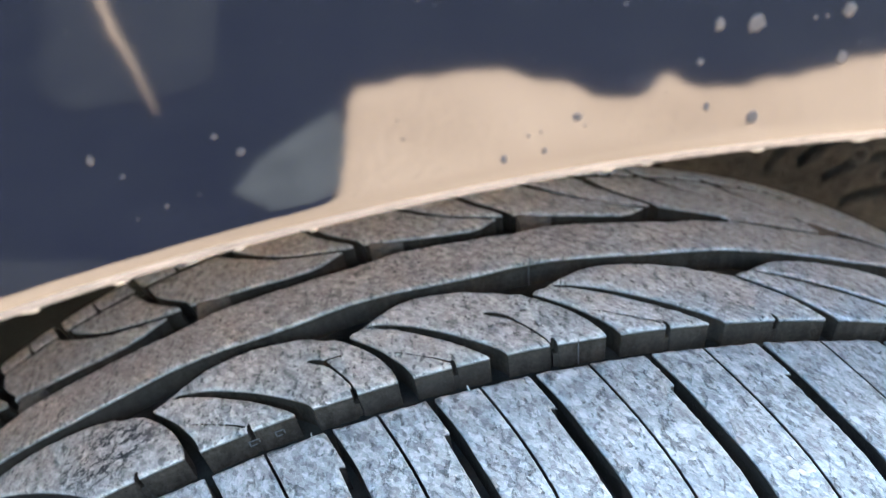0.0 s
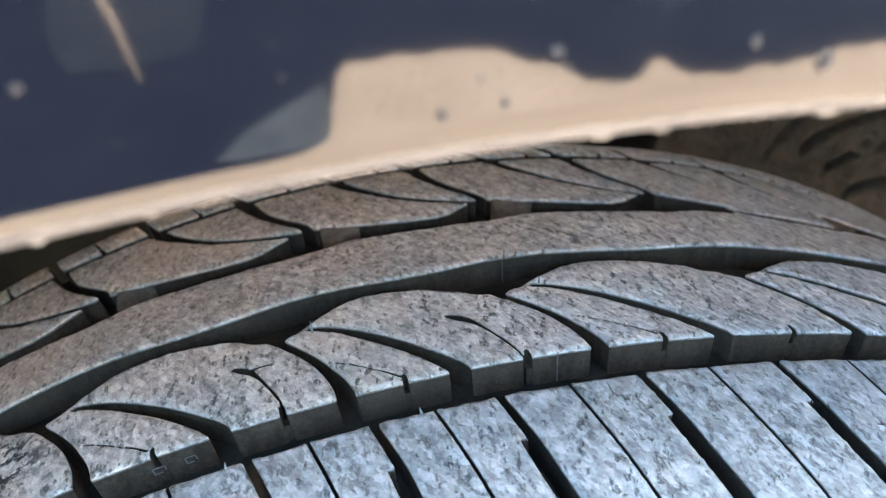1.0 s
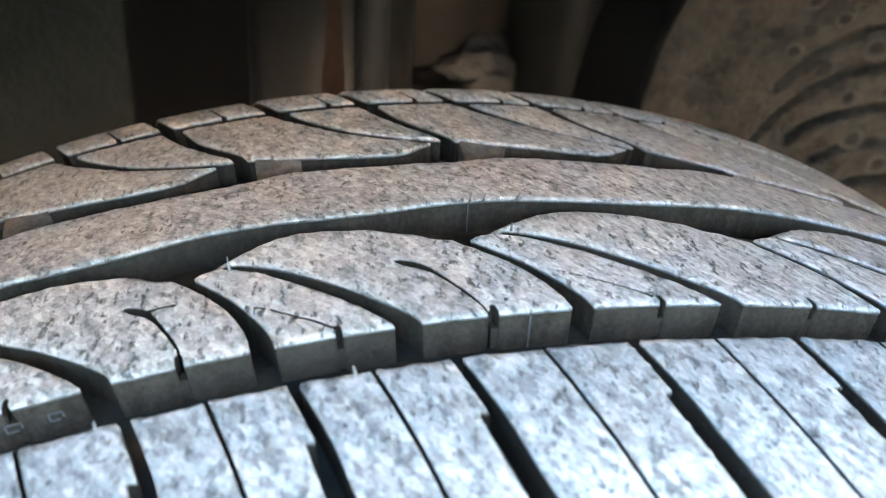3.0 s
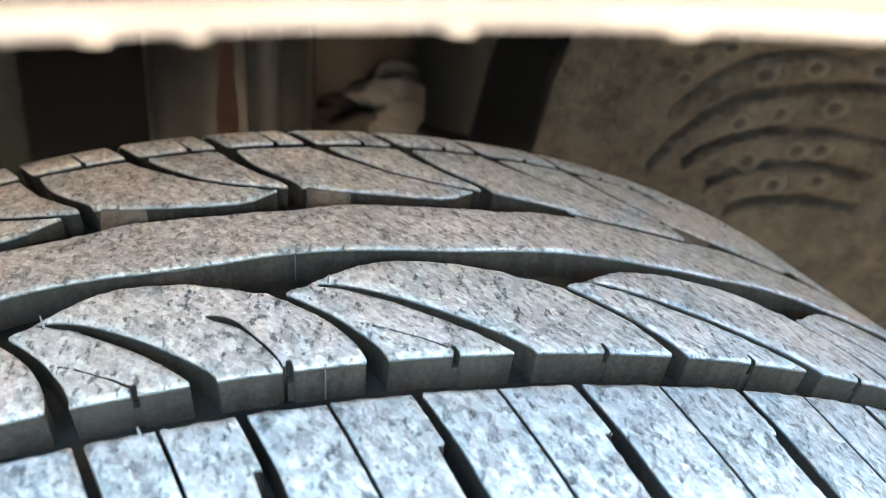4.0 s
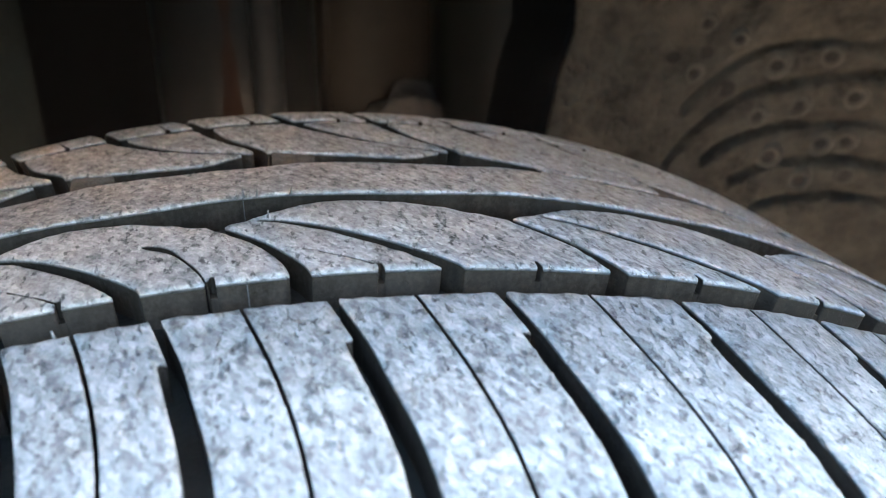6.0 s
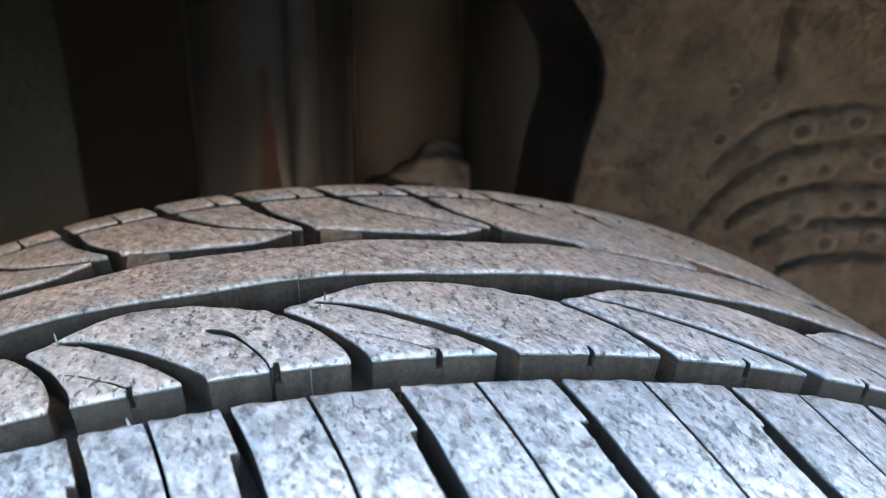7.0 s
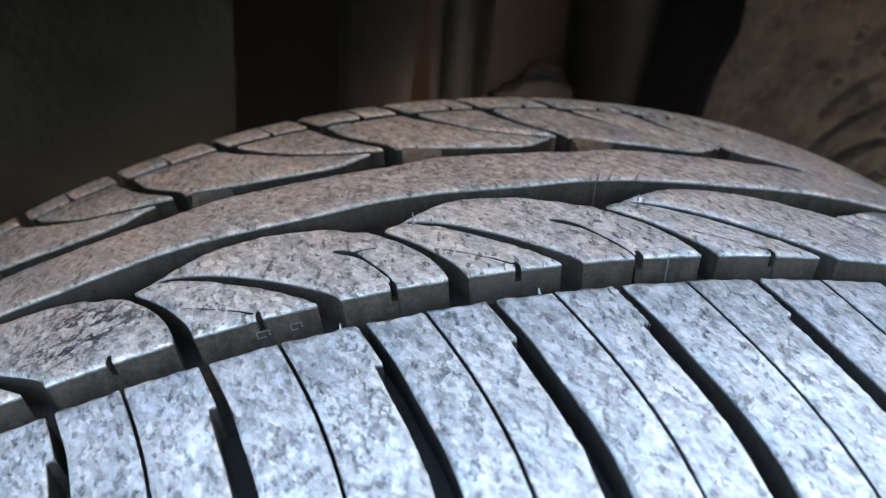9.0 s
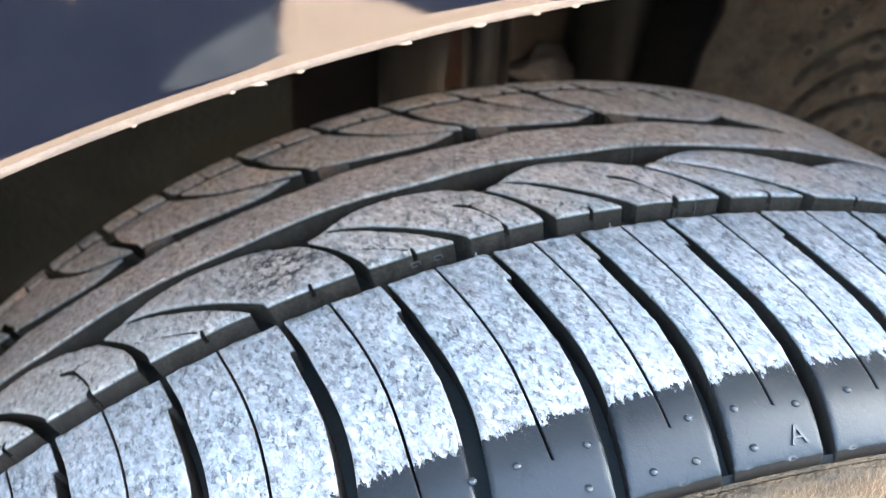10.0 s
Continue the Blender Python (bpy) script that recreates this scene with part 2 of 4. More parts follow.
def empty(name, label, category, group="", kind=""):
    return tagged(new(name), label, category, group, kind)


def grid_faces(rows, cols, wrap=False):
    out = []
    for i in range(rows - 1):
        for j in range(cols if wrap else cols - 1):
            k = (j + 1) % cols
            out.append((i * cols + j, i * cols + k, (i + 1) * cols + k, (i + 1) * cols + j))
    return out


def lathe(profile, a0, a1, steps, centre=(0, 0, 0.325)):
    """Verts of a profile of (radius, y) swept about the axle from a0 to a1 degrees, clockwise from the top."""
    verts = []
    for r, y in profile:
        for i in range(steps):
            a = radians(a0 + (a1 - a0) * i / (steps - 1))
            verts.append((centre[0] + r * math.sin(a), centre[1] + y, centre[2] + r * math.cos(a)))
    return verts


def tube(bm, p0, p1, r0, r1=None, sides=24):
    """A capped, tapered round bar between two points."""
    p0, p1 = Vector(p0), Vector(p1)
    q = (p1 - p0).to_track_quat("Z", "Y").to_matrix()
    rings = []
    for p, r in ((p0, r0), (p1, r0 if r1 is None else r1)):
        rings.append([bm.verts.new(p + q @ Vector((r * math.cos(2 * math.pi * i / sides), r * math.sin(2 * math.pi * i / sides), 0))) for i in range(sides)])
    for i in range(sides):
        j = (i + 1) % sides
        bm.faces.new((rings[0][i], rings[0][j], rings[1][j], rings[1][i]))
    bm.faces.new(rings[0][::-1])
    bm.faces.new(rings[1])
    return bm


def box(bm, x0, x1, y0, y1, z0, z1, bevel=0.0):
    made = bmesh.ops.create_cube(bm, size=1)["verts"]
    for v in made:
        v.co = Vector(((x0 + x1) / 2 + v.co.x * (x1 - x0), (y0 + y1) / 2 + v.co.y * (y1 - y0), (z0 + z1) / 2 + v.co.z * (z1 - z0)))
    if bevel:
        edges = list({e for v in made for e in v.link_edges})
        bmesh.ops.bevel(bm, geom=edges, offset=bevel, segments=2, affect="EDGES")
    return bm


# ---- ground and surroundings ----
AXLE_Z, MM = 0.325, 0.001
bm = bmesh.new()
bmesh.ops.create_grid(bm, x_segments=40, y_segments=40, size=60)
ground = part("ground", bm, GROUND, None, "dry sandy ground in sunlight", False)
tagged(ground, category="ground", kind="structure")


EDGE_X = [-60, -0.58, -0.5, -0.44, -0.30, -0.18, -0.15, -0.142, -0.135, -0.125, -0.058, 0.0, 0.091, 0.137, 0.19, 0.245, 0.273, 0.316, 0.355, 0.398, 0.413, 0.436, 0.468, 0.526, 0.614, 0.697, 0.807, 2, 60]
EDGE_Y = [-0.78, -0.78, -0.80, -0.82, -0.85, -0.90, -0.95, -1.15, -1.36, -1.40, -1.41, -1.43, -1.45, -1.43, -1.395, -1.385, -1.34, -1.315, -1.33, -1.39, -1.416, -1.37, -1.35, -1.352, -1.385, -1.42, -1.46, -1.55, -1.6]


def dark_edge(x):
    """Where the dark ground begins beside the sandy strip along the car."""
    return float(np.interp(x, EDGE_X, EDGE_Y)) + 0.006 * math.sin(31 * x) + 0.005 * math.sin(73 * x + 1)


# dark sheet over the sand, its shade put into the colour
xs = [-60, -20] + [-3 + 0.015 * i for i in range(401)] + [20, 60]
verts = [(x, dark_edge(x), 0.004) for x in xs] + [(x, -60, 0.004) for x in xs]
road = mesh_object("road", verts, [(i + len(xs), i + len(xs) + 1, i + 1, i) for i in range(len(xs) - 1)], DARK_GROUND, None, "dark grey asphalt beside the sandy strip", False)
tagged(road, category="road", kind="structure")


def flat_patch(name, outline, z, mat, label, category):
    ob = mesh_object(name, [(x, y, z) for x, y in outline], [tuple(range(len(outline)))[::-1]], mat, None, label, False)
    return tagged(ob, category=category, kind="structure")


# grey tones and a pale line mirrored in the paint, laid as patches
flat_patch("pavement", [(-0.18, -1.045), (-0.235, -1.04), (-0.295, -1.095), (-0.265, -1.178), (-0.21, -1.252), (-0.155, -1.32), (-0.136, -1.227), (-0.141, -1.088)][::-1], 0.008, GREY_GROUND, "grey worn gravel patch between sand and asphalt", "gravel")
flat_patch("pavement", [(-1.5, -4.0), (-0.50, -4.0), (-0.44, -2.2), (-0.406, -1.80), (-0.37, -1.45), (-0.40, -1.41), (-0.46, -1.385), (-0.568, -1.368), (-0.62, -1.45), (-0.68, -1.65), (-0.75, -1.85)], 0.008, PATCH, "greyer square of worn asphalt", "asphalt")
flat_patch("pavement", [(-0.64, -0.80), (-0.52, -0.815), (-0.45, -0.845), (-0.415, -0.90), (-0.44, -0.94), (-0.52, -0.915), (-0.66, -0.895)][::-1], 0.008, PATCH, "small grey gravel patch at the edge of the sand", "gravel")
pale_line = [(-0.95, -2.7, 4), (-0.80, -2.25, 7), (-0.72, -2.02, 11), (-0.655, -1.85, 13), (-0.613, -1.74, 10), (-0.576, -1.643, 11), (-0.54, -1.568, 8), (-0.511, -1.499, 6), (-0.475, -1.41, 4), (-0.443, -1.333, 2)]
flat_patch("trim", [(x - 0.7 * w * MM, y) for x, y, w in pale_line] + [(x + 0.7 * w * MM, y) for x, y, w in pale_line[::-1]], 0.012, GROUND, "thin line of sand lying in the asphalt", "sand")

# ---- tyre tread ----
DEG = math.pi / 180 * 325.0            # millimetres of tread per degree
ACROSS = [-105, -96, -94.5, -91, -84, -74, -60, -50, -34, -24, -10, 0, 20, 55, 95, 105, 110, 114, 118]
RADIUS = [296, 305, 306.5, 309.8, 313.8, 316.8, 319.2, 320.6, 323, 324.8, 325, 325.1, 325.2, 323.0, 320.9, 320.6, 319.6, 317.6, 311.2]
OUTER, INNER, DEPTH = -94.0, 114.0, 7.0


FINE = np.arange(-130, 140.5, 0.5)
KERNEL = np.exp(-0.5 * (np.arange(-16, 17) / 6.0) ** 2)
ROUNDED = np.convolve(np.pad(np.interp(FINE, ACROSS, RADIUS), 16, "edge"), KERNEL / KERNEL.sum(), "valid")


def crown(v):
    """Radius of the tread in millimetres, rounded off across its width."""
    return np.interp(v, FINE, ROUNDED)


def spread(known, pitch, low, high):
    """Anchors in degrees: the known ones, carried on at an even pitch both ways."""
    out = list(known)
    while out[0] > low:
        out.insert(0, out[0] - pitch)
    while out[-1] < high:
        out.append(out[-1] + pitch)
    return out


TIPS = [-30.43, -19.62, -10.57, -2.18, 7.74, 18.3]                  # pointed mid-row blocks
LONGS = [-22.3, -12.82, -4.77, 4.72, 15.9]                       # where the long grooves leave the row
SHOULDER = [-32.15, -26.74, -21.27, -16.61, -11.80, -7.81, -3.72, 1.03, 5.90, 11.60, 16.85]  # shoulder grooves
JOINTS = [-29.0, -18.1, -8.4, -0.1, 8.6, 18.4]                        # far-row groove junctions

TIP_GROOVE = [(-0.03, 10.4, 1.2), (0.0, 8.6, 1.0), (0.06, 4.6, 1.0), (0.128, -0.6, 1.05), (0.17, -5.0, 1.2), (0.205, -9.5, 1.5), (0.222, -13.3, 1.75), (0.228, -17.0, 1.85)]
LONG_GROOVE = [(0.13, 11.2, 0.8), (0.18, 10.2, 0.9), (0.27, 7.4, 1.15), (0.38, 2.9, 1.4), (0.488, -2.0, 1.5), (0.587, -7.3, 1.65), (0.658, -11.5, 1.85), (0.688, -14.0, 2.0), (0.695, -17.0, 2.1)]
CREST = ([0.0, 0.03, 0.08, 0.145, 0.20, 0.26, 0.32, 0.40, 0.48, 0.58, 0.69, 0.78, 0.85, 0.92, 1.0], [8.6, 10.2, 11.2, 13.8, 15.6, 17.4, 18.3, 18.8, 18.7, 17.5, 16.0, 13.9, 11.8, 10.2, 8.2])
BIG_SIPE = [(0.73, 4.0, 0.55), (0.77, 2.7, 0.95), (0.81, 1.2, 0.8), (0.85, -1.4, 0.42), (0.885, -4.5, 0.3), (0.925, -8.5, 0.32), (0.955, -12.5, 0.24), (0.975, -17.0, 0.35)]
SMALL_SIPE = [(0.19, -2.9, 0.2), (0.26, -4.9, 0.22), (0.33, -7.6, 0.22), (0.40, -10.3, 0.25), (0.447, -12.6, 0.34)]
TEAR = [(0.80, 1.8, 0.5), (0.87, 2.2, 0.32), (0.93, 1.8, 0.26)]
SHOULDER_GROOVE = [(-0.22, -21, 0.75), (-0.14, -24, 0.8), (0.17, -30, 0.9), (0.45, -36, 1.0), (0.63, -43, 1.3), (0.83, -50, 1.6), (0.99, -57, 1.8), (1.06, -65, 2.0), (1.02, -73, 2.0), (0.85, -81, 1.8), (0.72, -87, 1.55), (0.42, -97, 1.3)]
SHOULDER_WIDE = [(0.13, -31, 1.5), (0.30, -36.5, 1.5), (0.50, -42.5, 1.55), (0.75, -49.5, 1.6), (0.95, -57, 1.75)]
SHOULDER_SIPE = [(-0.06, -21, 0.34), (0.0, -24, 0.34), (0.43, -33, 0.34), (0.80, -42, 0.34), (1.07, -51, 0.34), (1.22, -59, 0.34), (1.28, -67, 0.34), (1.27, -78, 0.32), (1.25, -85, 0.28)]
FAR_MAIN = [(-0.011, 50.5, 1.25), (-0.030, 55, 1.3), (-0.047, 60, 1.4), (-0.078, 66, 1.5), (-0.175, 73, 1.55), (-0.26, 80, 1.6), (-0.32, 87, 2.0), (-0.375, 94.5, 2.4)]
FAR_THIN = [(0.0, 61.0, 1.3), (-0.10, 61.8, 1.3), (-0.22, 63.8, 1.1), (-0.37, 67.5, 1.0), (-0.53, 73, 1.1), (-0.67, 80.5, 1.4), (-0.79, 88, 1.9), (-0.87, 94.5, 2.4)]
INNER_GROOVE = [(0.0, 94.5, 1.7), (-0.45, 100, 1.5), (-1.0, 107, 1.6), (-1.6, 117, 1.8)]


def carve(field, s, v, line, stop=None):
    """Lower the field to the distance from a groove: a line of (degrees, millimetres across, half width). stop: where the groove is
    cut off square, as (degrees, millimetres across, slope)."""
    pts = [(a * DEG, y, w) for a, y, w in line]
    s_lo, s_hi = min(p[0] for p in pts) - 6, max(p[0] for p in pts) + 6
    v_lo, v_hi = min(p[1] for p in pts) - 6, max(p[1] for p in pts) + 6
    i0, i1 = np.searchsorted(s, [s_lo, s_hi])
    j0, j1 = np.searchsorted(v, [v_lo, v_hi])
    if i1 - i0 < 2 or j1 - j0 < 2:
        return
    gs, gv = np.meshgrid(s[i0:i1], v[j0:j1])
    best = np.full(gs.shape, 99.0)
    for (ax, ay, aw), (bx, by, bw) in zip(pts, pts[1:]):
        dx, dy = bx - ax, by - ay
        k = np.clip(((gs - ax) * dx + (gv - ay) * dy) / (dx * dx + dy * dy + 1e-9), 0, 1)
        best = np.minimum(best, np.hypot(gs - ax - k * dx, gv - ay - k * dy) - (aw + k * (bw - aw)))
    if stop:
        best = np.maximum(best, (gv - stop[1] - stop[2] * (stop[0] * DEG - gs)) / math.hypot(1, stop[2]))
    field[j0:j1, i0:i1] = np.minimum(field[j0:j1, i0:i1], best)


def smooth_line(line, steps=4):
    """The same groove with rounded bends."""
    out = []
    for i in range(len(line) - 1):
        p = [np.array(line[max(0, min(len(line) - 1, i + k))]) for k in (-1, 0, 1, 2)]
        for n in range(steps):
            x = n / steps
            out.append(tuple(0.5 * (2 * p[1] + (p[2] - p[0]) * x + (2 * p[0] - 5 * p[1] + 4 * p[2] - p[3]) * x ** 2 + (3 * p[1] - p[0] - 3 * p[2] + p[3]) * x ** 3)))
    out.append(line[-1])
    return out


def block_place(k0, k1):
    """Degrees for each phase of a mid-row block, whose long groove comes early or late with the uneven pitch of the tread."""
    late = [x for x in LONGS if k0 < x < k1]
    exit_at = late[0] if late else k0 + 0.688 * (k1 - k0)
    return lambda p: float(np.interp(p, [-0.2, 0.0, 0.2, 0.688, 1.0, 1.2], [k0 - 0.2 * (k1 - k0), k0, k0 + 0.21 * (k1 - k0), exit_at, k1, k1 + 0.2 * (k1 - k0)]))


def tread_field(a0, a1, step, fine):
    """How far each point of the tread, in millimetres, lies inside a block (above 0) or a groove (below 0)."""
    s = np.arange(a0 * DEG, a1 * DEG + step / 2, step)
    v = np.arange(OUTER - step, INNER + step * 1.5, step)
    gs, gv = np.meshgrid(s, v)
    wob = 0.35 * np.sin(gs * 0.31 + 2) * np.sin(gs * 0.083)
    field = np.minimum(np.minimum(gv - OUTER, INNER - gv), np.minimum(gs - s[0], s[-1] - gs) - 0.01)
    slits = np.full(field.shape, 50.0)
    field = np.minimum(field, np.abs(gv + 19.3 + 0.2 * wob) - 4.7)
    tips = np.array(spread(TIPS, 9.0, a0 - 12, a1 + 12))
    k = np.clip(np.searchsorted(tips, s / DEG) - 1, 0, len(tips) - 2)
    marks = [(block_place(c, d)(p), n + p) for n, (c, d) in enumerate(zip(tips, tips[1:])) for p in (0.0, 0.2, 0.688)]
    phase = np.interp(s / DEG, [m[0] for m in marks], [m[1] for m in marks]) - k
    crest = np.interp(phase, *CREST)
    slope = np.gradient(crest, s)
    rib_near = 24.8 + 0.9 * np.cos((phase - 0.15) * 2 * np.pi)
    field = np.minimum(field, np.maximum((crest - gv) / np.sqrt(1 + np.clip(slope, -3, 3) ** 2), gv - rib_near - 0.3 * wob))
    joints = np.array(spread(JOINTS, 9.0, a0 - 12, a1 + 12))
    kj = np.clip(np.searchsorted(joints, s / DEG) - 1, 0, len(joints) - 2)
    pj = (s / DEG - joints[kj]) / (joints[kj + 1] - joints[kj])
    near = np.interp(pj, [0, 0.12, 0.5, 0.9, 1.0], [48.8, 50.3, 48.6, 48.0, 48.8]) + 0.3 * wob[0]
    far = np.interp(pj, [0, 0.13, 0.3, 0.5, 0.64, 0.72, 0.80, 0.88, 1.0], [63, 60, 57.8, 55.6, 55.0, 56.2, 59.5, 62.2, 62.2])
    # a wear bar fills the groove for a stretch, but for a thin slot
    slot = (s / DEG > 11.6) & (s / DEG < 17.6)
    drift = np.interp(s / DEG, [11.6, 13.0, 15.0, 17.6], [53.0, 50.6, 49.4, 49.0])
    wide = np.interp(s / DEG, [11.6, 13.0, 17.6], [1.0, 1.7, 2.0])
    far = np.where((s / DEG > 8.6) & (s / DEG < 11.7), np.interp(s / DEG, [8.6, 11.6], [62, 56]), far)
    near, far = np.where(slot, drift - wide, near), np.where(slot, drift + wide, far)
    field = np.minimum(field, np.maximum(near - gv, gv - far))
    field = np.minimum(field, np.abs(gv - 94.5 - 0.4 * wob) - 1.7)
    for t0, t1 in zip(tips, tips[1:]):
        at_phase = block_place(t0, t1)
        for line in (TIP_GROOVE, LONG_GROOVE):
            carve(field, s, v, smooth_line([(at_phase(p), y, h) for p, y, h in line]))
        if fine:
            # moulded nicks in the near edge, cracks in the older blocks
            for at in (0.465, 0.975):
                carve(slits, s, v, [(at_phase(at), -12.4, 0.45), (at_phase(at + 0.004), -16, 0.6)])
            if t0 < 5:
                carve(slits, s, v, smooth_line([(at_phase(p), y, h) for p, y, h in SMALL_SIPE]))
            if t0 < -9 and not -31 < t0 < -29:
                late = 0.03 if t0 < -15 else -0.01
                carve(slits, s, v, smooth_line([(at_phase(p + late), y, h) for p, y, h in BIG_SIPE]))
                if t0 < -15:
                    carve(slits, s, v, smooth_line([(at_phase(p + late), y, h) for p, y, h in TEAR]))
    grooves = spread(SHOULDER, 4.5, a0 - 6, a1 + 6)
    for n0, n1 in zip(grooves, grooves[1:]):
        carve(field, s, v, smooth_line([(n0 + a, y, h) for a, y, h in SHOULDER_GROOVE]))
        # the step where the groove widens
        carve(field, s, v, smooth_line([(n0 + a, y, h) for a, y, h in SHOULDER_WIDE]), (n0 + 0.05, -34.3, 0.3))
        if fine:
            mid = n0 + 0.445 * (n1 - n0)
            carve(slits, s, v, smooth_line([(mid + a, y, h) for a, y, h in SHOULDER_SIPE]))
    for j0, j1 in zip(joints, joints[1:]):
        w = j1 - j0
        for line in (FAR_MAIN, FAR_THIN):
            carve(field, s, v, smooth_line([(j1 + a * w, y, h) for a, y, h in line]))
        for at, other in ((j1 - 0.375 * w, 2.45), (j1 - 0.87 * w, 2.5)):
            carve(field, s, v, smooth_line([(at + a, y, h) for a, y, h in INNER_GROOVE]))
            if fine:
                carve(slits, s, v, [(at + other, 95, 0.7), (at + other - 0.05, 97, 0.6), (at + other - 0.2, 98.5, 0.35), (at + other - 0.9, 108, 0.35)])
    both = np.minimum(field, slits)
    return s, v, np.where(np.abs(both) < 0.03, 0.03, both), np.minimum(field, slits + 0.75)


def islands(inside):
    """Numbers for the joined patches of a mask, found run by run."""
    label = np.zeros(inside.shape, int)
    root = [0]

    def find(a):
        while root[a] != a:
            root[a] = root[root[a]]
            a = root[a]
        return a

    before = []
    for j in range(inside.shape[0]):
        edge = np.flatnonzero(np.diff(np.concatenate(([0], inside[j].astype(int), [0]))))
        runs = []
        b = 0
        for lo, hi in zip(edge[::2], edge[1::2]):
            mine = 0
            for plo, phi, pid in before:
                if plo < hi and phi > lo:
                    if mine:
                        root[find(pid)] = find(mine)
                    else:
                        mine = find(pid)
            if not mine:
                root.append(len(root))
                mine = len(root) - 1
            runs.append((lo, hi, mine))
            label[j, lo:hi] = mine
        before = runs
    flat = np.array([find(a) for a in range(len(root))])
    return flat[label]


def tread_place(s, v, drop):
    r = (crown(v) - drop) * MM
    a = s / 325.0
    return np.stack([r * np.sin(a), v * MM, AXLE_Z + r * np.cos(a)], -1)


def tread_blocks(a0, a1, step, fine):
    """Each block of a stretch of the tread as verts, faces and the wear of its edges, cut out along the grooves."""
    s, v, field, open_field = tread_field(a0, a1, step, fine)
    inside = field > 0
    label = islands(inside)
    rows, cols = field.shape
    whole = inside[:-1, :-1] & inside[:-1, 1:] & inside[1:, :-1] & inside[1:, 1:]
    some = inside[:-1, :-1] | inside[:-1, 1:] | inside[1:, :-1] | inside[1:, 1:]
    blocks = {}

    def block(n):
        if n not in blocks:
            blocks[n] = {"key": {}, "vert": [], "face": []}
        return blocks[n]

    bevel = 0.50

    def wear(x, y):
        return 0.75 + 0.45 * math.sin(0.9 * x + 2 * math.sin(0.37 * y)) * math.sin(0.41 * x + 0.8 * y)

    def grid_vert(b, j, i):
        key = (j, i)
        got = b["key"].get(key)
        if got is None:
            f = open_field[j, i]
            k = max(0.0, 1 - f / 1.25)
            got = b["key"][key] = len(b["vert"])
            b["vert"].append((s[i], v[j], bevel * k * k * wear(s[i], v[j]), max(0.0, 1 - f / 0.9) ** 2, 1.0))
        return got

    js, is_ = np.nonzero(whole)
    for j, i in zip(js.tolist(), is_.tolist()):
        b = block(label[j, i])
        b["face"].append((grid_vert(b, j, i), grid_vert(b, j, i + 1), grid_vert(b, j + 1, i + 1), grid_vert(b, j + 1, i)))
    js, is_ = np.nonzero(some & ~whole)
    for j, i in zip(js.tolist(), is_.tolist()):
        corner = [(j, i), (j, i + 1), (j + 1, i + 1), (j + 1, i)]
        loops, inn = [], [bool(inside[c]) for c in corner]
        if inn in ([True, False, True, False], [False, True, False, True]):
            loops = [[k] for k in range(4) if inn[k]]
        else:
            loops = [[k for k in range(4) if inn[k]]]
        for held in loops:
            b = block(label[corner[held[0]]])
            ring = []
            for k in range(4):
                c, n = corner[k], corner[(k + 1) % 4]
                ci, ni = inn[k] and k in held, inn[(k + 1) % 4] and (k + 1) % 4 in held
                if ci:
                    ring.append((grid_vert(b, *c), False))
                if ci != ni:
                    lo, hi = (c, n) if c < n else (n, c)
                    key = ("x", lo, hi)
                    if key not in b["key"]:
                        fa, fb = field[c], field[n]
                        x = min(0.98, max(0.02, fa / (fa - fb)))
                        soft = 1.0 if min(open_field[c], open_field[n]) < 0.2 else 0.15
                        b["key"][key] = len(b["vert"])
                        b["vert"].append((s[c[1]] + x * (s[n[1]] - s[c[1]]), v[c[0]] + x * (v[n[0]] - v[c[0]]), bevel * soft, soft, 1.0))
                        b["key"][("y", lo, hi)] = len(b["vert"])
                        b["vert"].append((b["vert"][-1][0], b["vert"][-1][1], DEPTH + 0.4, 0.0, 0.0))
                        b["key"][("z", lo, hi)] = len(b["vert"])
                        b["vert"].append((b["vert"][-1][0], b["vert"][-1][1], bevel * soft + (0.55 if soft > 0.5 else 0.3), 0.0, 0.0))
                    ring.append((b["key"][key], True))
            if len(ring) < 3:
                continue
            b["face"].append(tuple(r[0] for r in ring))
            for (p, pc), (q, qc) in zip(ring, ring[1:] + ring[:1]):
                if pc and qc:
                    b["face"].append((q, p, p + 2, q + 2))
                    b["face"].append((q + 2, p + 2, p + 1, q + 1))
    return blocks


def block_mesh(name, parts_of, parent):
    verts, faces, base = [], [], 0
    for b in parts_of:
        verts += b["vert"]
        faces += [tuple(k + base for k in f) for f in b["face"]]
        base += len(b["vert"])
    a = np.array(verts)
    ob = mesh_object(name, tread_place(a[:, 0], a[:, 1], a[:, 2]).tolist(), faces, RUBBER, parent)
    layer = ob.data.attributes.new("rim", "FLOAT", "POINT")
    layer.data.foreach_set("value", a[:, 3].astype(np.float32))
    layer = ob.data.attributes.new("top", "FLOAT", "POINT")
    layer.data.foreach_set("value", a[:, 4].astype(np.float32))
    return ob


tyre = empty("tyre", "worn black car tyre with grey dusty tread blocks", "tyre")
for n, b in sorted(tread_blocks(-40, 34, 0.5, True).items()):
    if len(b["face"]) < 12:
        continue
    across = np.mean([p[1] for p in b["vert"]])
    block_mesh("centre_rib" if 28 < across < 47 else "tread_block", [b], tyre)
rest = block_mesh("tread_rest", list(tread_blocks(34, 320, 2.0, False).values()), tyre)
tagged(rest, "worn grey tread blocks round the rest", kind="stuff")

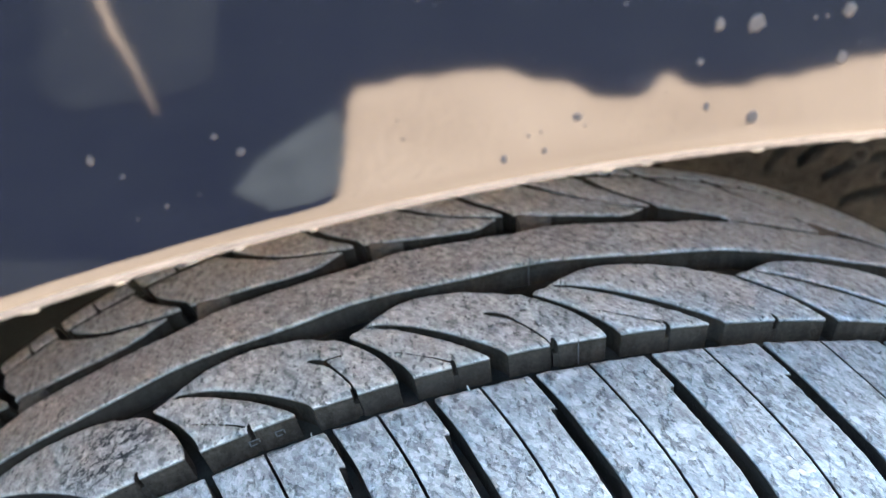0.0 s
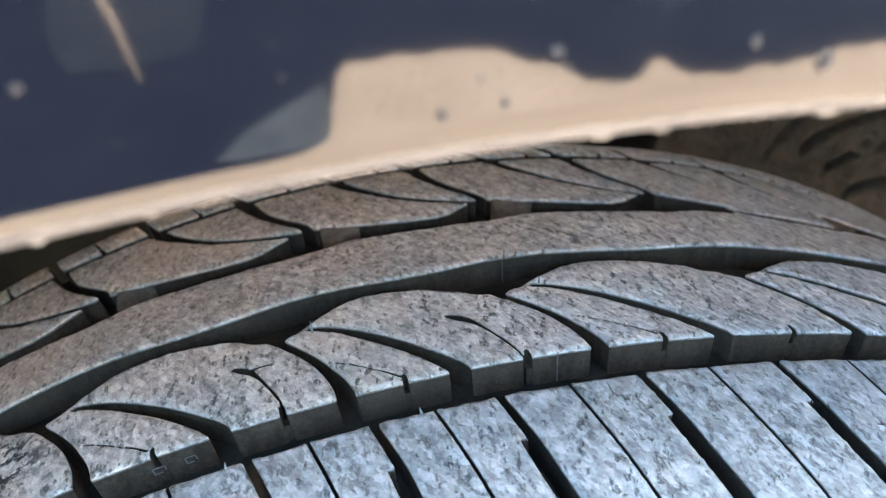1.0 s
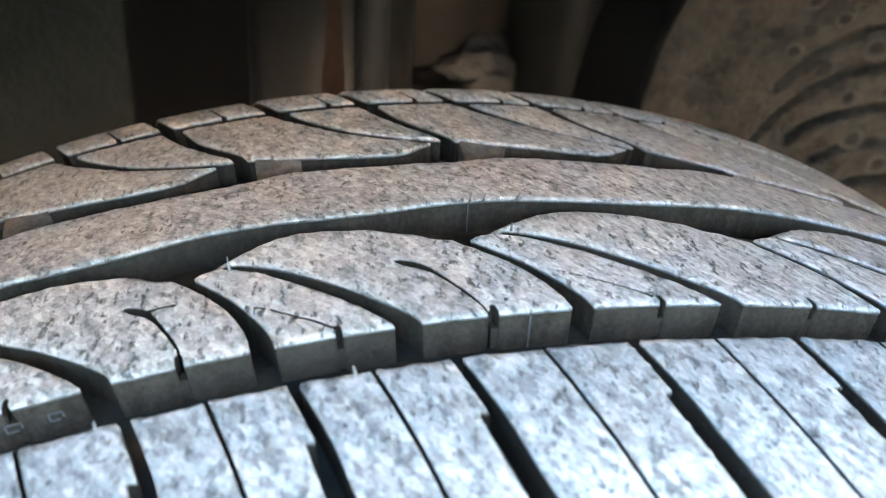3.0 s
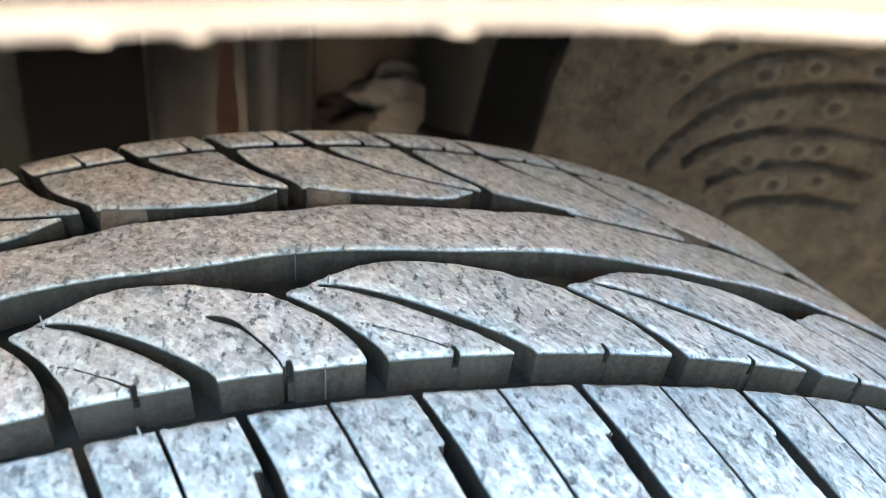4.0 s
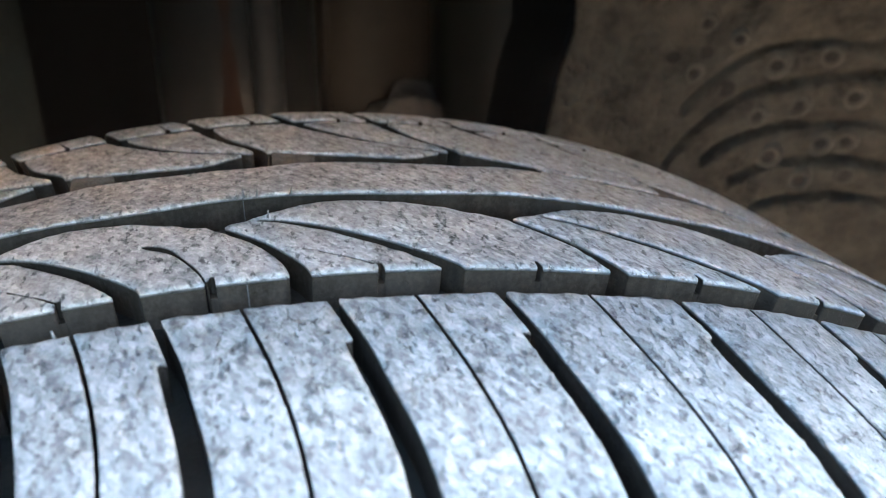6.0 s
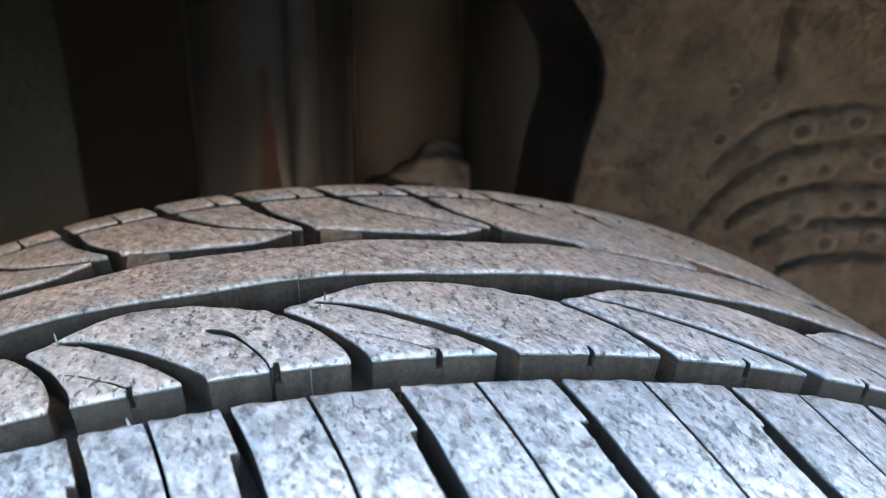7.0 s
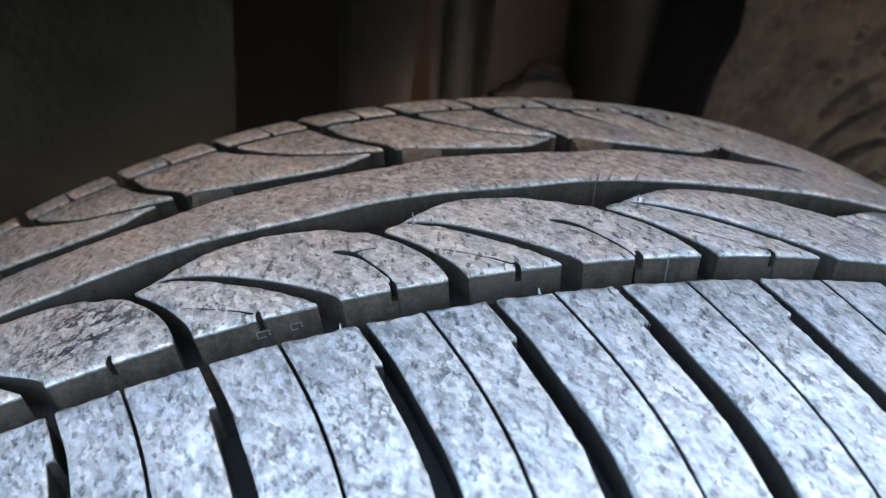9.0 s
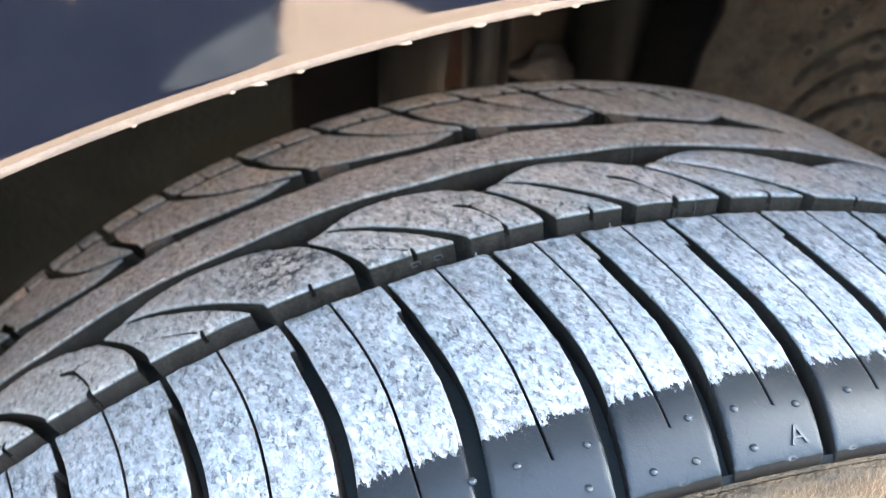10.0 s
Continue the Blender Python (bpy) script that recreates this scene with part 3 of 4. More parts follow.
# far-row blocks whose corner beside the joint is worn down to a dusty slope
HIGH = [(-0.02, 64.8, 0.35), (0.40, 63.2, 0.35), (0.8, 62.0, 0.35), (1.25, 60.8, 0.4), (1.8, 59.2, 0.5)]
LOW = [(-0.02, 51.8, 4.6), (0.24, 53.2, 4.5), (0.58, 55.6, 3.9), (1.08, 57.6, 3.0), (1.8, 59.0, 1.2)]
for joint in spread(JOINTS, 9.0, -38, 30)[1:-1]:
    if 7 < joint < 12:
        continue
    rows = []
    for k in (0.0, 0.12, 0.3, 0.5, 0.7, 0.88, 1.0):
        rows += [((joint + p[0] + (q[0] - p[0]) * k) * DEG, p[1] + (q[1] - p[1]) * k, p[2] + (q[2] - p[2]) * (0.45 * k + 0.55 * k * k)) for p, q in zip(HIGH, LOW)]
    rows += [(a, across, 7.3) for a, across, drop in rows[-5:]]
    side = [rows[n * 5] for n in range(7)]
    rows += side + [(a, across, 7.3) for a, across, drop in side]
    a = np.array(rows)
    faces = [f[::-1] for f in grid_faces(8, 5)] + [(40 + n, 41 + n, 48 + n, 47 + n) for n in range(6)]
    mesh_object("worn_corner", tread_place(a[:, 0], a[:, 1], a[:, 2]).tolist(), faces, CORNER, tyre, "dusty worn-down block corner")

bar = [((float(crown(x)) - 4.0) * MM, x * MM) for x in range(45, 57, 2)]
mesh_object("wear_bar", lathe(bar, 11.9, 17.5, 24), grid_faces(len(bar), 24), CORNER, tyre, "low dusty wear bar in the groove")
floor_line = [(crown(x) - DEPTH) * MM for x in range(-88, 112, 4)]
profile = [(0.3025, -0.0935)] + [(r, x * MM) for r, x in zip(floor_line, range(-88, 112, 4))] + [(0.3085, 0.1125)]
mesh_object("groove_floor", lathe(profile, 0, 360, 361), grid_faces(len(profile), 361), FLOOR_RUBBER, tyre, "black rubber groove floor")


def sidewall(sign, edge):
    ring = [(0.3052, -0.6), (0.3034, -0.1), (0.3024, 0.4), (0.3024, 1.0), (0.3040, 1.4), (0.3050, 1.55), (0.3054, 1.8)]
    line = [(0.3054, 1.8), (0.3056, 2.0), (0.3052, 2.35), (0.3048, 2.5), (0.3051, 2.8), (0.3052, 3.3), (0.3047, 3.6), (0.3048, 4.0), (0.3034, 5.0), (0.2985, 7.0), (0.290, 9.2), (0.278, 10.4), (0.262, 10.2), (0.246, 7.8), (0.230, 2.6), (0.216, -4.0), (0.207, -9.0), (0.204, -14.0)]
    for name, path, mat, label in (("rim_groove", ring, FLOOR_RUBBER, "black groove between tread and sidewall"), ("sidewall", line, SIDEWALL, "dusty brown rubber sidewall")):
        prof = [(r, (edge + sign * x) * MM) for r, x in path]
        if sign < 0:
            prof = prof[::-1]
        mesh_object(name, lathe(prof, 0, 360, 361), grid_faces(len(prof), 361), mat, tyre, label)


sidewall(-1, OUTER)
sidewall(1, INNER)

# ---- car body round the wheel ----
LIP_R, LIP_Y = 0.3971, -0.0900
fender = empty("car_fender", "navy blue glossy car fender over the tyre", "car fender")
fender.location, fender.rotation_euler = (0.00806, -0.0004, 0), (0, 0, -0.0897)   # the wheel is steered a little out of the arch


def fender_depth(h, a):
    """How far the panel stands out of the lip's plane, at h metres above the lip and a degrees round it: it flares a little towards the front."""
    k = min(1.0, max(0.0, (-12.8 - a) / 3.2))
    return (0.12 + 0.04 * k * k * (3 - 2 * k)) * min(0.25, max(0.0, h))


steps = 181
rings = [(LIP_R + dr, LIP_Y + dy) for dr, dy in ((0.006, 0.017), (0.0006, 0.0150), (-0.0004, 0.010), (-0.0006, 0.0050), (-0.0006, 0.0032), (-0.0005, 0.0025), (-0.0003, 0.0019), (0.0, 0.0014), (0.0003, 0.0011), (0.0007, 0.00075), (0.0012, 0.0005), (0.0019, 0.00026), (0.0026, 0.0001), (0.0033, 0.0))]
mesh_object("lip_flange", lathe(rings[:11], -90, 90, steps), grid_faces(11, steps), FLANGE, fender, "grey dusty rolled lip edge")
rings = rings[10:]
verts = lathe(rings, -90, 90, steps)
levels = 30
for n in range(1, levels + 1):
    k = (n / levels) ** 1.8
    for i in range(steps):
        a = radians(-90 + 180 * i / (steps - 1))
        full = min(0.60 / max(1e-3, math.cos(a)), 0.80 / max(1e-3, abs(math.sin(a))))
        r = LIP_R + 0.0033 + (full - LIP_R - 0.0033) * k
        verts.append((r * math.sin(a), LIP_Y - fender_depth(r - LIP_R - 0.0033, math.degrees(a)), AXLE_Z + r * math.cos(a)))
mesh_object("panel", verts, grid_faces(len(rings) + levels, steps), PAINT, fender)

body = empty("car", "navy blue car standing over the wheel", "car")
# unseen slabs, added to close the car and block light from above
bm = box(bmesh.new(), -0.95, 0.95, -0.118, 0.9, 0.925, 0.95, 0.008)
part("bonnet", bm, PAINT, body, smooth=False)
for x0, x1, name in ((-0.95, -0.80, "front_panel"), (0.80, 0.95, "rear_panel")):
    part(name, box(bmesh.new(), x0, x1, -0.115, 0.9, 0.16, 0.925, 0.01), PAINT, body, smooth=False)
# near-black sheet with the void's shade put into its colour
part("void_backing", box(bmesh.new(), -0.8, 0.8, 0.50, 0.54, 0.12, 0.925, 0.004), BLACK, body, "black dirty inner body wall", smooth=False)

# ---- wheel arch liner ----
liner = empty("wheel_arch_liner", "dusty grey-brown plastic wheel arch liner", "liner")
# unseen crown, made pale as a reflector that brightens the inner tread rows
crown_line = [(0.425, LIP_Y + 0.020), (0.445, -0.03), (0.455, 0.04), (0.456, 0.10), (0.455, 0.15), (0.452, 0.18)]
skin = crown_line + [(r + 0.003, y) for r, y in crown_line[::-1]]
mesh_object("liner_crown", lathe(skin, -100, 100, 121), grid_faces(len(skin), 121), ARCH_BOUNCE, liner, "upper arch coated with pale brown dust")
side_line = [(0.452, 0.18), (0.438, 0.208), (0.412, 0.228), (0.380, 0.240), (0.355, 0.248), (0.32, 0.251), (0.28, 0.252), (0.22, 0.253), (0.16, 0.254), (0.155, 0.258), (0.22, 0.257), (0.28, 0.256), (0.32, 0.255), (0.355, 0.252), (0.382, 0.244), (0.415, 0.231), (0.441, 0.210), (0.455, 0.18)]


def liner_depth(r):
    """How far behind the wheel's middle plane the dusty side lies at this radius."""
    rs, ys = zip(*side_line[:9][::-1])
    return float(np.interp(r, rs, ys)) - 0.019


def liner_lean(x):
    """How far the dusty side leans back, away from its edge."""
    return 0.004 + 0.2 * min(0.16, max(0.0, x - 0.14))


# pressed creases of the dusty side, as (degrees, radius)
CREASES = [[(39.4, 0.318), (39.6, 0.338), (40.2, 0.3565), (41.1, 0.374), (42.8, 0.389), (44.6, 0.4045), (46.6, 0.4224), (49.0, 0.445)],
           [(42.4, 0.333), (43.3, 0.349), (44.8, 0.3645), (46.4, 0.380), (48.1, 0.3925), (50.3, 0.410), (53.0, 0.430)],
           [(37.2, 0.345), (37.5, 0.366), (38.4, 0.382), (39.5, 0.395), (42.1, 0.4135), (44.5, 0.428)],
           [(46.5, 0.338), (48.0, 0.357), (50.0, 0.375), (52.5, 0.395), (55.0, 0.412)],
           [(51.0, 0.338), (52.8, 0.358), (55.0, 0.380), (57.5, 0.400)],
           [(30.5, 0.440), (33.0, 0.418), (35.2, 0.402)]]


def crease_depth(a, r):
    """Metres by which the creases sink the liner at this place."""
    x, y, near = radians(a) * 0.37, r, 1.0
    for line in CREASES:
        for (a0, r0), (a1, r1) in zip(line, line[1:]):
            x0, x1 = radians(a0) * 0.37, radians(a1) * 0.37
            k = max(0.0, min(1.0, ((x - x0) * (x1 - x0) + (y - r0) * (r1 - r0)) / ((x1 - x0) ** 2 + (r1 - r0) ** 2)))
            near = min(near, math.hypot(x - x0 - k * (x1 - x0), y - r0 - k * (r1 - r0)))
    return 0.007 * math.exp(-(near / 0.0026) ** 2)


left = []
for r, y in side_line:
    a_in = math.degrees(math.asin(-0.093 / r))
    for i in range(61):
        a = radians(a_in + (-100 - a_in) * i / 60)
        left.append((r * math.sin(a), y, AXLE_Z + r * math.cos(a)))
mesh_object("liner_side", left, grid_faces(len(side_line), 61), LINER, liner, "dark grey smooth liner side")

EDGE_R = [0.16, 0.29, 0.3136, 0.3335, 0.3486, 0.357, 0.3673, 0.3745, 0.379, 0.40, 0.42, 0.452]
EDGE_AT = [0.11, 0.13, 0.1345, 0.1385, 0.1415, 0.1412, 0.138, 0.132, 0.126, 0.095, 0.07, 0.05]
front, back, turned = [], [], []
radii = [0.452 - 0.0024 * i for i in range(72)] + [0.25, 0.2, 0.16]
for r in radii:
    edge = float(np.interp(r, EDGE_R, EDGE_AT))
    a_in = math.degrees(math.asin(edge / r))
    for i in range(221):
        a = a_in + (66 - a_in) * i / 200 if i <= 200 else 66 + 34 * (i - 200) / 20
        y = liner_depth(r) + 0.003 * noise.noise(Vector((a * 0.22, r * 40, 3))) + 0.0012 * noise.noise(Vector((a * 0.9, r * 160, 8)))
        y += liner_lean(r * math.sin(radians(a)))
        if r > 0.3 and a < 66:
            y += crease_depth(a, r)
        front.append((r * math.sin(radians(a)), y, AXLE_Z + r * math.cos(radians(a))))
        back.append((r * math.sin(radians(a)), y + 0.004, AXLE_Z + r * math.cos(radians(a))))
    # black strip behind the edge, standing for the shaded gap beside the boot
    x, y, z = front[-221]
    for dx, dy in ((0.0, 0.0006), (-0.0012, 0.0008), (-0.003, 0.004), (-0.008, 0.016), (-0.019, 0.032), (-0.019, 0.036)):
        turned.append((x + dx, y + dy + 0.0006, z))
n = len(front)
faces = [f[::-1] for f in grid_faces(len(radii), 221)]
faces += [tuple(k + n for k in f[::-1]) for f in faces]
faces += [(k * 221, (k + 1) * 221, n + (k + 1) * 221, n + k * 221) for k in range(len(radii) - 1)]
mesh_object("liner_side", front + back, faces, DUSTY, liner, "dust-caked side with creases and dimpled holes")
mesh_object("liner_shade_strip", turned, grid_faces(len(radii), 6), BLACK, liner, "black edge turned back behind the liner")


def dimple(a, r, size, ring=True):
    """A soft raised ring round a dark hole, pressed into the liner."""
    p = Vector((r * math.sin(radians(a)), liner_depth(r) + 0.003 * noise.noise(Vector((a * 0.22, r * 40, 3))) + 0.0012 * noise.noise(Vector((a * 0.9, r * 160, 8))) + liner_lean(r * math.sin(radians(a))), AXLE_Z + r * math.cos(radians(a))))
    rise = (liner_depth(r + 0.004) - liner_depth(r - 0.004)) / 0.008
    out = Vector((math.sin(radians(a)), 0, math.cos(radians(a))))
    turn = (Vector((0, -1, 0)) + out * rise).normalized().to_track_quat("Z", "Y").to_matrix().to_4x4()
    holder = liner
    if ring:
        bm = bmesh.new()
        rings = []
        for k, h in ((1.12, -0.0012), (0.95, 0.0003), (0.80, 0.0012), (0.66, 0.0015), (0.52, 0.0010), (0.40, -0.0006)):
            rings.append([bm.verts.new(Matrix.Translation(p) @ turn @ Vector((size * k * math.cos(2 * math.pi * i / 20), size * k * math.sin(2 * math.pi * i / 20), h))) for i in range(20)])
        for u, w in zip(rings, rings[1:]):
            for i in range(20):
                bm.faces.new((u[i], u[(i + 1) % 20], w[(i + 1) % 20], w[i]))
        holder = part("dimple", bm, RING, liner)
    # flat disc with the hole's shade put into its colour
    bm = bmesh.new()
    k = 0.44 if ring else 0.8
    bm.faces.new([bm.verts.new(Matrix.Translation(p) @ turn @ Vector((size * k * math.cos(2 * math.pi * i / 20), size * k * 0.9 * math.sin(2 * math.pi * i / 20), 0.0006))) for i in range(20)])
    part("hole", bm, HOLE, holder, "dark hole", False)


for a, r, size, ring in ((38.7, 0.364, 6.5, False), (40.6, 0.3887, 7.6, True), (45.1, 0.3853, 7.6, True), (43.3, 0.4108, 7.4, True), (35.4, 0.3598, 5.6, True), (47.5, 0.4090, 7.4, True), (49.5, 0.3846, 7.4, True), (47.4, 0.3602, 7.4, True),
                         (36.5, 0.385, 5.2, True), (33.4, 0.381, 5.6, True), (45.9, 0.4322, 7.4, True), (43.0, 0.3665, 6.6, True), (50.7, 0.3956, 7.2, True), (32.8, 0.3597, 4.6, False), (51.5, 0.366, 7.2, True), (53.5, 0.388, 7.2, True), (35.0, 0.3705, 4.6, False)):
    dimple(a, r, size * MM, ring)

# ---- suspension behind the liner ----
strut = empty("suspension_strut", "dark grey suspension strut, dusty and rusting", "suspension strut")
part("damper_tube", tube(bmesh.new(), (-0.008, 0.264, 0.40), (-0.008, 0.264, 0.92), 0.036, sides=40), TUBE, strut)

for name, mat, angle, half, z0, z1, label in (("rust_streak", STREAK, -95.0, 8.0, 0.545, 0.662, "reddish rust run down the tube"), ("tube_strip", ROD, -152.0, 2.2, 0.42, 0.915, "pale scuffed seam")):
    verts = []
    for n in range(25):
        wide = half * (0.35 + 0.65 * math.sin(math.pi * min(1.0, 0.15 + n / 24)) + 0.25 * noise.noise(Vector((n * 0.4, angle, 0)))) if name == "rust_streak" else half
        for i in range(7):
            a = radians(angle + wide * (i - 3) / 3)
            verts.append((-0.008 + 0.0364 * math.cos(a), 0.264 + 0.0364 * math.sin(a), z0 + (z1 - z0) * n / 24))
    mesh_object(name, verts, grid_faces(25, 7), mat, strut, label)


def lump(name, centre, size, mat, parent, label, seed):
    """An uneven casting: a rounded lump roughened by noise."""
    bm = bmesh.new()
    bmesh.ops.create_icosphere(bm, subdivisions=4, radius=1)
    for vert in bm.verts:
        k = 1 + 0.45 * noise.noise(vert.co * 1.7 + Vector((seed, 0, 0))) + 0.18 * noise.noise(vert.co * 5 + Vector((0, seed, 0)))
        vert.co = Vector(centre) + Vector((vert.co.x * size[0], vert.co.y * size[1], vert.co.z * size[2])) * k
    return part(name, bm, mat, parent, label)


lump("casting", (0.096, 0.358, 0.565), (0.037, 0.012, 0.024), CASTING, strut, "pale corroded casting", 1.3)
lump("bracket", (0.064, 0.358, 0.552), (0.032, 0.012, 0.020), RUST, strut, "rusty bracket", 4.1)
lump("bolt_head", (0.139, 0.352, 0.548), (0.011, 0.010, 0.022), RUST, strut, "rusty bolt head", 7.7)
# added rod that stands in for the soft highlight on the damper tube
link = empty("highlight_rod", "thin grey metal drop link beside the strut", "link rod")
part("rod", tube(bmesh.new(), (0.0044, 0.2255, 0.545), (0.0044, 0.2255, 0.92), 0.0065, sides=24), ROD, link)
part("rod_end", tube(bmesh.new(), (0.0044, 0.2255, 0.525), (0.0044, 0.2255, 0.560), 0.0095, 0.008, 20), BLACK, link, "black rubber link end")
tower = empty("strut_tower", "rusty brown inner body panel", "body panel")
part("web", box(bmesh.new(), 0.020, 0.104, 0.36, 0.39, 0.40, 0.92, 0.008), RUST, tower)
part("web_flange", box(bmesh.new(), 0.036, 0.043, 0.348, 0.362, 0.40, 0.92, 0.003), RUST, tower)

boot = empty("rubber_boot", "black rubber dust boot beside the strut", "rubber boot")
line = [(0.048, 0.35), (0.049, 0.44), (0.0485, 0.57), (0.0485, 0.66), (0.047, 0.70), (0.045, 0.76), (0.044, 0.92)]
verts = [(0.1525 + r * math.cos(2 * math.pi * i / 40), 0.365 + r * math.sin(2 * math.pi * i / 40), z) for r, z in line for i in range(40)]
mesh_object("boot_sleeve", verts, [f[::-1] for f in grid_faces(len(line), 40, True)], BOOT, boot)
for z in (0.36, 0.555, 0.74):
    verts = [(0.1525 + r * math.cos(2 * math.pi * i / 40), 0.365 + r * math.sin(2 * math.pi * i / 40), z + h) for r, h in ((0.0465, -0.006), (0.0505, -0.005), (0.051, 0.0), (0.0505, 0.005), (0.0465, 0.006)) for i in range(40)]
    mesh_object("boot_ring", verts, [f[::-1] for f in grid_faces(5, 40, True)], BOOT, boot)

# ---- small things on the tyre ----
old = spread(TIPS, 9.0, -40, 34)
for t0, t1 in zip(old, old[1:]):
    for at in (0.4675, 0.9775):
        a = block_place(t0, t1)(at)
        if -39 < a < 33:
            bm = bmesh.new()
            made = bmesh.ops.create_cube(bm, size=1)["verts"]
            for vert in made:
                vert.co = Vector(tread_place(a * DEG + vert.co.x * 1.3, -13.35 + vert.co.y * 2.0, 4.9 - vert.co.z * 3.6).tolist())
            part("nick_floor", bm, RUBBER, tyre, "", False)

def on_tread(a, v, lift=0.0):
    r = (float(crown(v)) + lift) * MM
    return Vector((r * math.sin(radians(a)), v * MM, AXLE_Z + r * math.cos(radians(a))))


for a, v, lean, length in ((-9.36, 9.3, (0.1, 0.1), 2.6), (-0.9, 24.9, (0.2, -0.8), 1.8), (-1.35, 25.0, (-0.1, -0.7), 2.0), (0.3, 25.2, (0.3, -0.6), 1.4), (-0.6, 11.6, (0.2, 0.5), 1.2), (-12.6, -24.5, (0.2, 0.3), 1.1), (-6.4, -24.3, (-0.2, 0.3), 1.0)):
    p = on_tread(a, v, -0.3)
    tip = on_tread(a, v, length) + Vector((lean[0], lean[1], 0)) * 0.001
    part("rubber_whisker", tube(bmesh.new(), p, tip, 0.00028, 0.00012, 8), WHISKER, tyre, "pale thin rubber whisker")
for a, v in ((-16.11, -84.3), (-14.45, -84.3), (-11.84, -84.4), (-8.0, -84.3), (-6.21, -84.5), (-3.86, -85.7), (-6.08, -91.5), (-8.33, -91.5), (-9.95, -91.5), (-12.33, -91.2), (-1.6, -84.6), (-14.4, -91.2), (-18.3, -84.3), (-20.0, -84.4)):
    bm = bmesh.new()
    bmesh.ops.create_uvsphere(bm, u_segments=14, v_segments=8, radius=0.0009)
    bmesh.ops.scale(bm, vec=(1, 1, 0.7), verts=bm.verts)
    bmesh.ops.translate(bm, vec=on_tread(a, v), verts=bm.verts)
    part("vent_nub", bm, NUB, tyre, "small round rubber vent nub")

# small raised marks on the wall of a block, and a pale smear
for at, wide in ((-15.25, 2.3), (-14.15, 2.0)):
    bm = bmesh.new()
    for ds, drop, w, tall in ((0.0, 3.6, 0.24, 1.3), (wide, 3.5, 0.22, 0.9), (wide * 0.5, 2.95, wide, 0.2), (wide * 0.4, 4.2, wide * 0.6, 0.2)):
        made = bmesh.ops.create_cube(bm, size=1)["verts"]
        for vert in made:
            vert.co = Vector(tread_place(at * DEG + ds + vert.co.x * w, -14.65 + vert.co.y * 0.22, drop - vert.co.z * tall).tolist())
    part("moulded_mark", bm, MUD, tyre, "raised moulded mark", False)
random.seed(5)
for i in range(9):
    bm = bmesh.new()
    bmesh.ops.create_icosphere(bm, subdivisions=2, radius=1)
    k, size = random.uniform(0, 40), random.uniform(0.4, 1.3) * MM
    spot = on_tread(3.7 + random.gauss(0, 0.22), -61 + random.gauss(0, 1.4), 0.05)
    for vert in bm.verts:
        w = 1 + 0.6 * noise.noise(vert.co * 1.8 + Vector((k, 0, 0)))
        vert.co = spot + Vector((vert.co.x * size * w, vert.co.y * size * 1.4 * w, vert.co.z * 0.12 * MM))
    part("pale_smear", bm, PALE, tyre, "pale dried mud smear")

# a fine moulding seam across the groove walls
for v, lean in ((-14.62, -1), (25.35, -1)):
    bm = bmesh.new()
    made = bmesh.ops.create_cube(bm, size=1)["verts"]
    for vert in made:
        vert.co = Vector(tread_place(-1.4 * DEG + vert.co.x * 0.2, v + lean * 0.1 + vert.co.y * 0.22, 3.7 - vert.co.z * 6.4).tolist())
    part("mould_seam", bm, MUD, tyre, "thin pale moulding seam", False)

# the moulded letter on the shoulder
curve = bpy.data.curves.new("letter", "FONT")
curve.body, curve.size, curve.extrude, curve.align_x = "A", 0.0056, 0.0004, "CENTER"
letter = new("letter_text", curve)
flat = bpy.data.meshes.new_from_object(letter.evaluated_get(bpy.context.evaluated_depsgraph_get()))
bpy.data.objects.remove(letter)
flat.materials.clear()
flat.materials.append(NUB)
letter = new("moulded_letter", flat)
letter["label"] = "raised moulded letter A"
out = (on_tread(-4.3, -91, 1) - on_tread(-4.3, -91)).normalized()
up = (on_tread(-4.3, -89) - on_tread(-4.3, -93)).normalized()
side = up.cross(out).normalized()
spot = on_tread(-4.3, -92.4, 0.15)
letter.data.transform(Matrix(((side.x, up.x, side.cross(up).x, spot.x), (side.y, up.y, side.cross(up).y, spot.y), (side.z, up.z, side.cross(up).z, spot.z), (0, 0, 0, 1))))
letter.parent = tyre

# ---- dirt on the fender ----
random.seed(11)


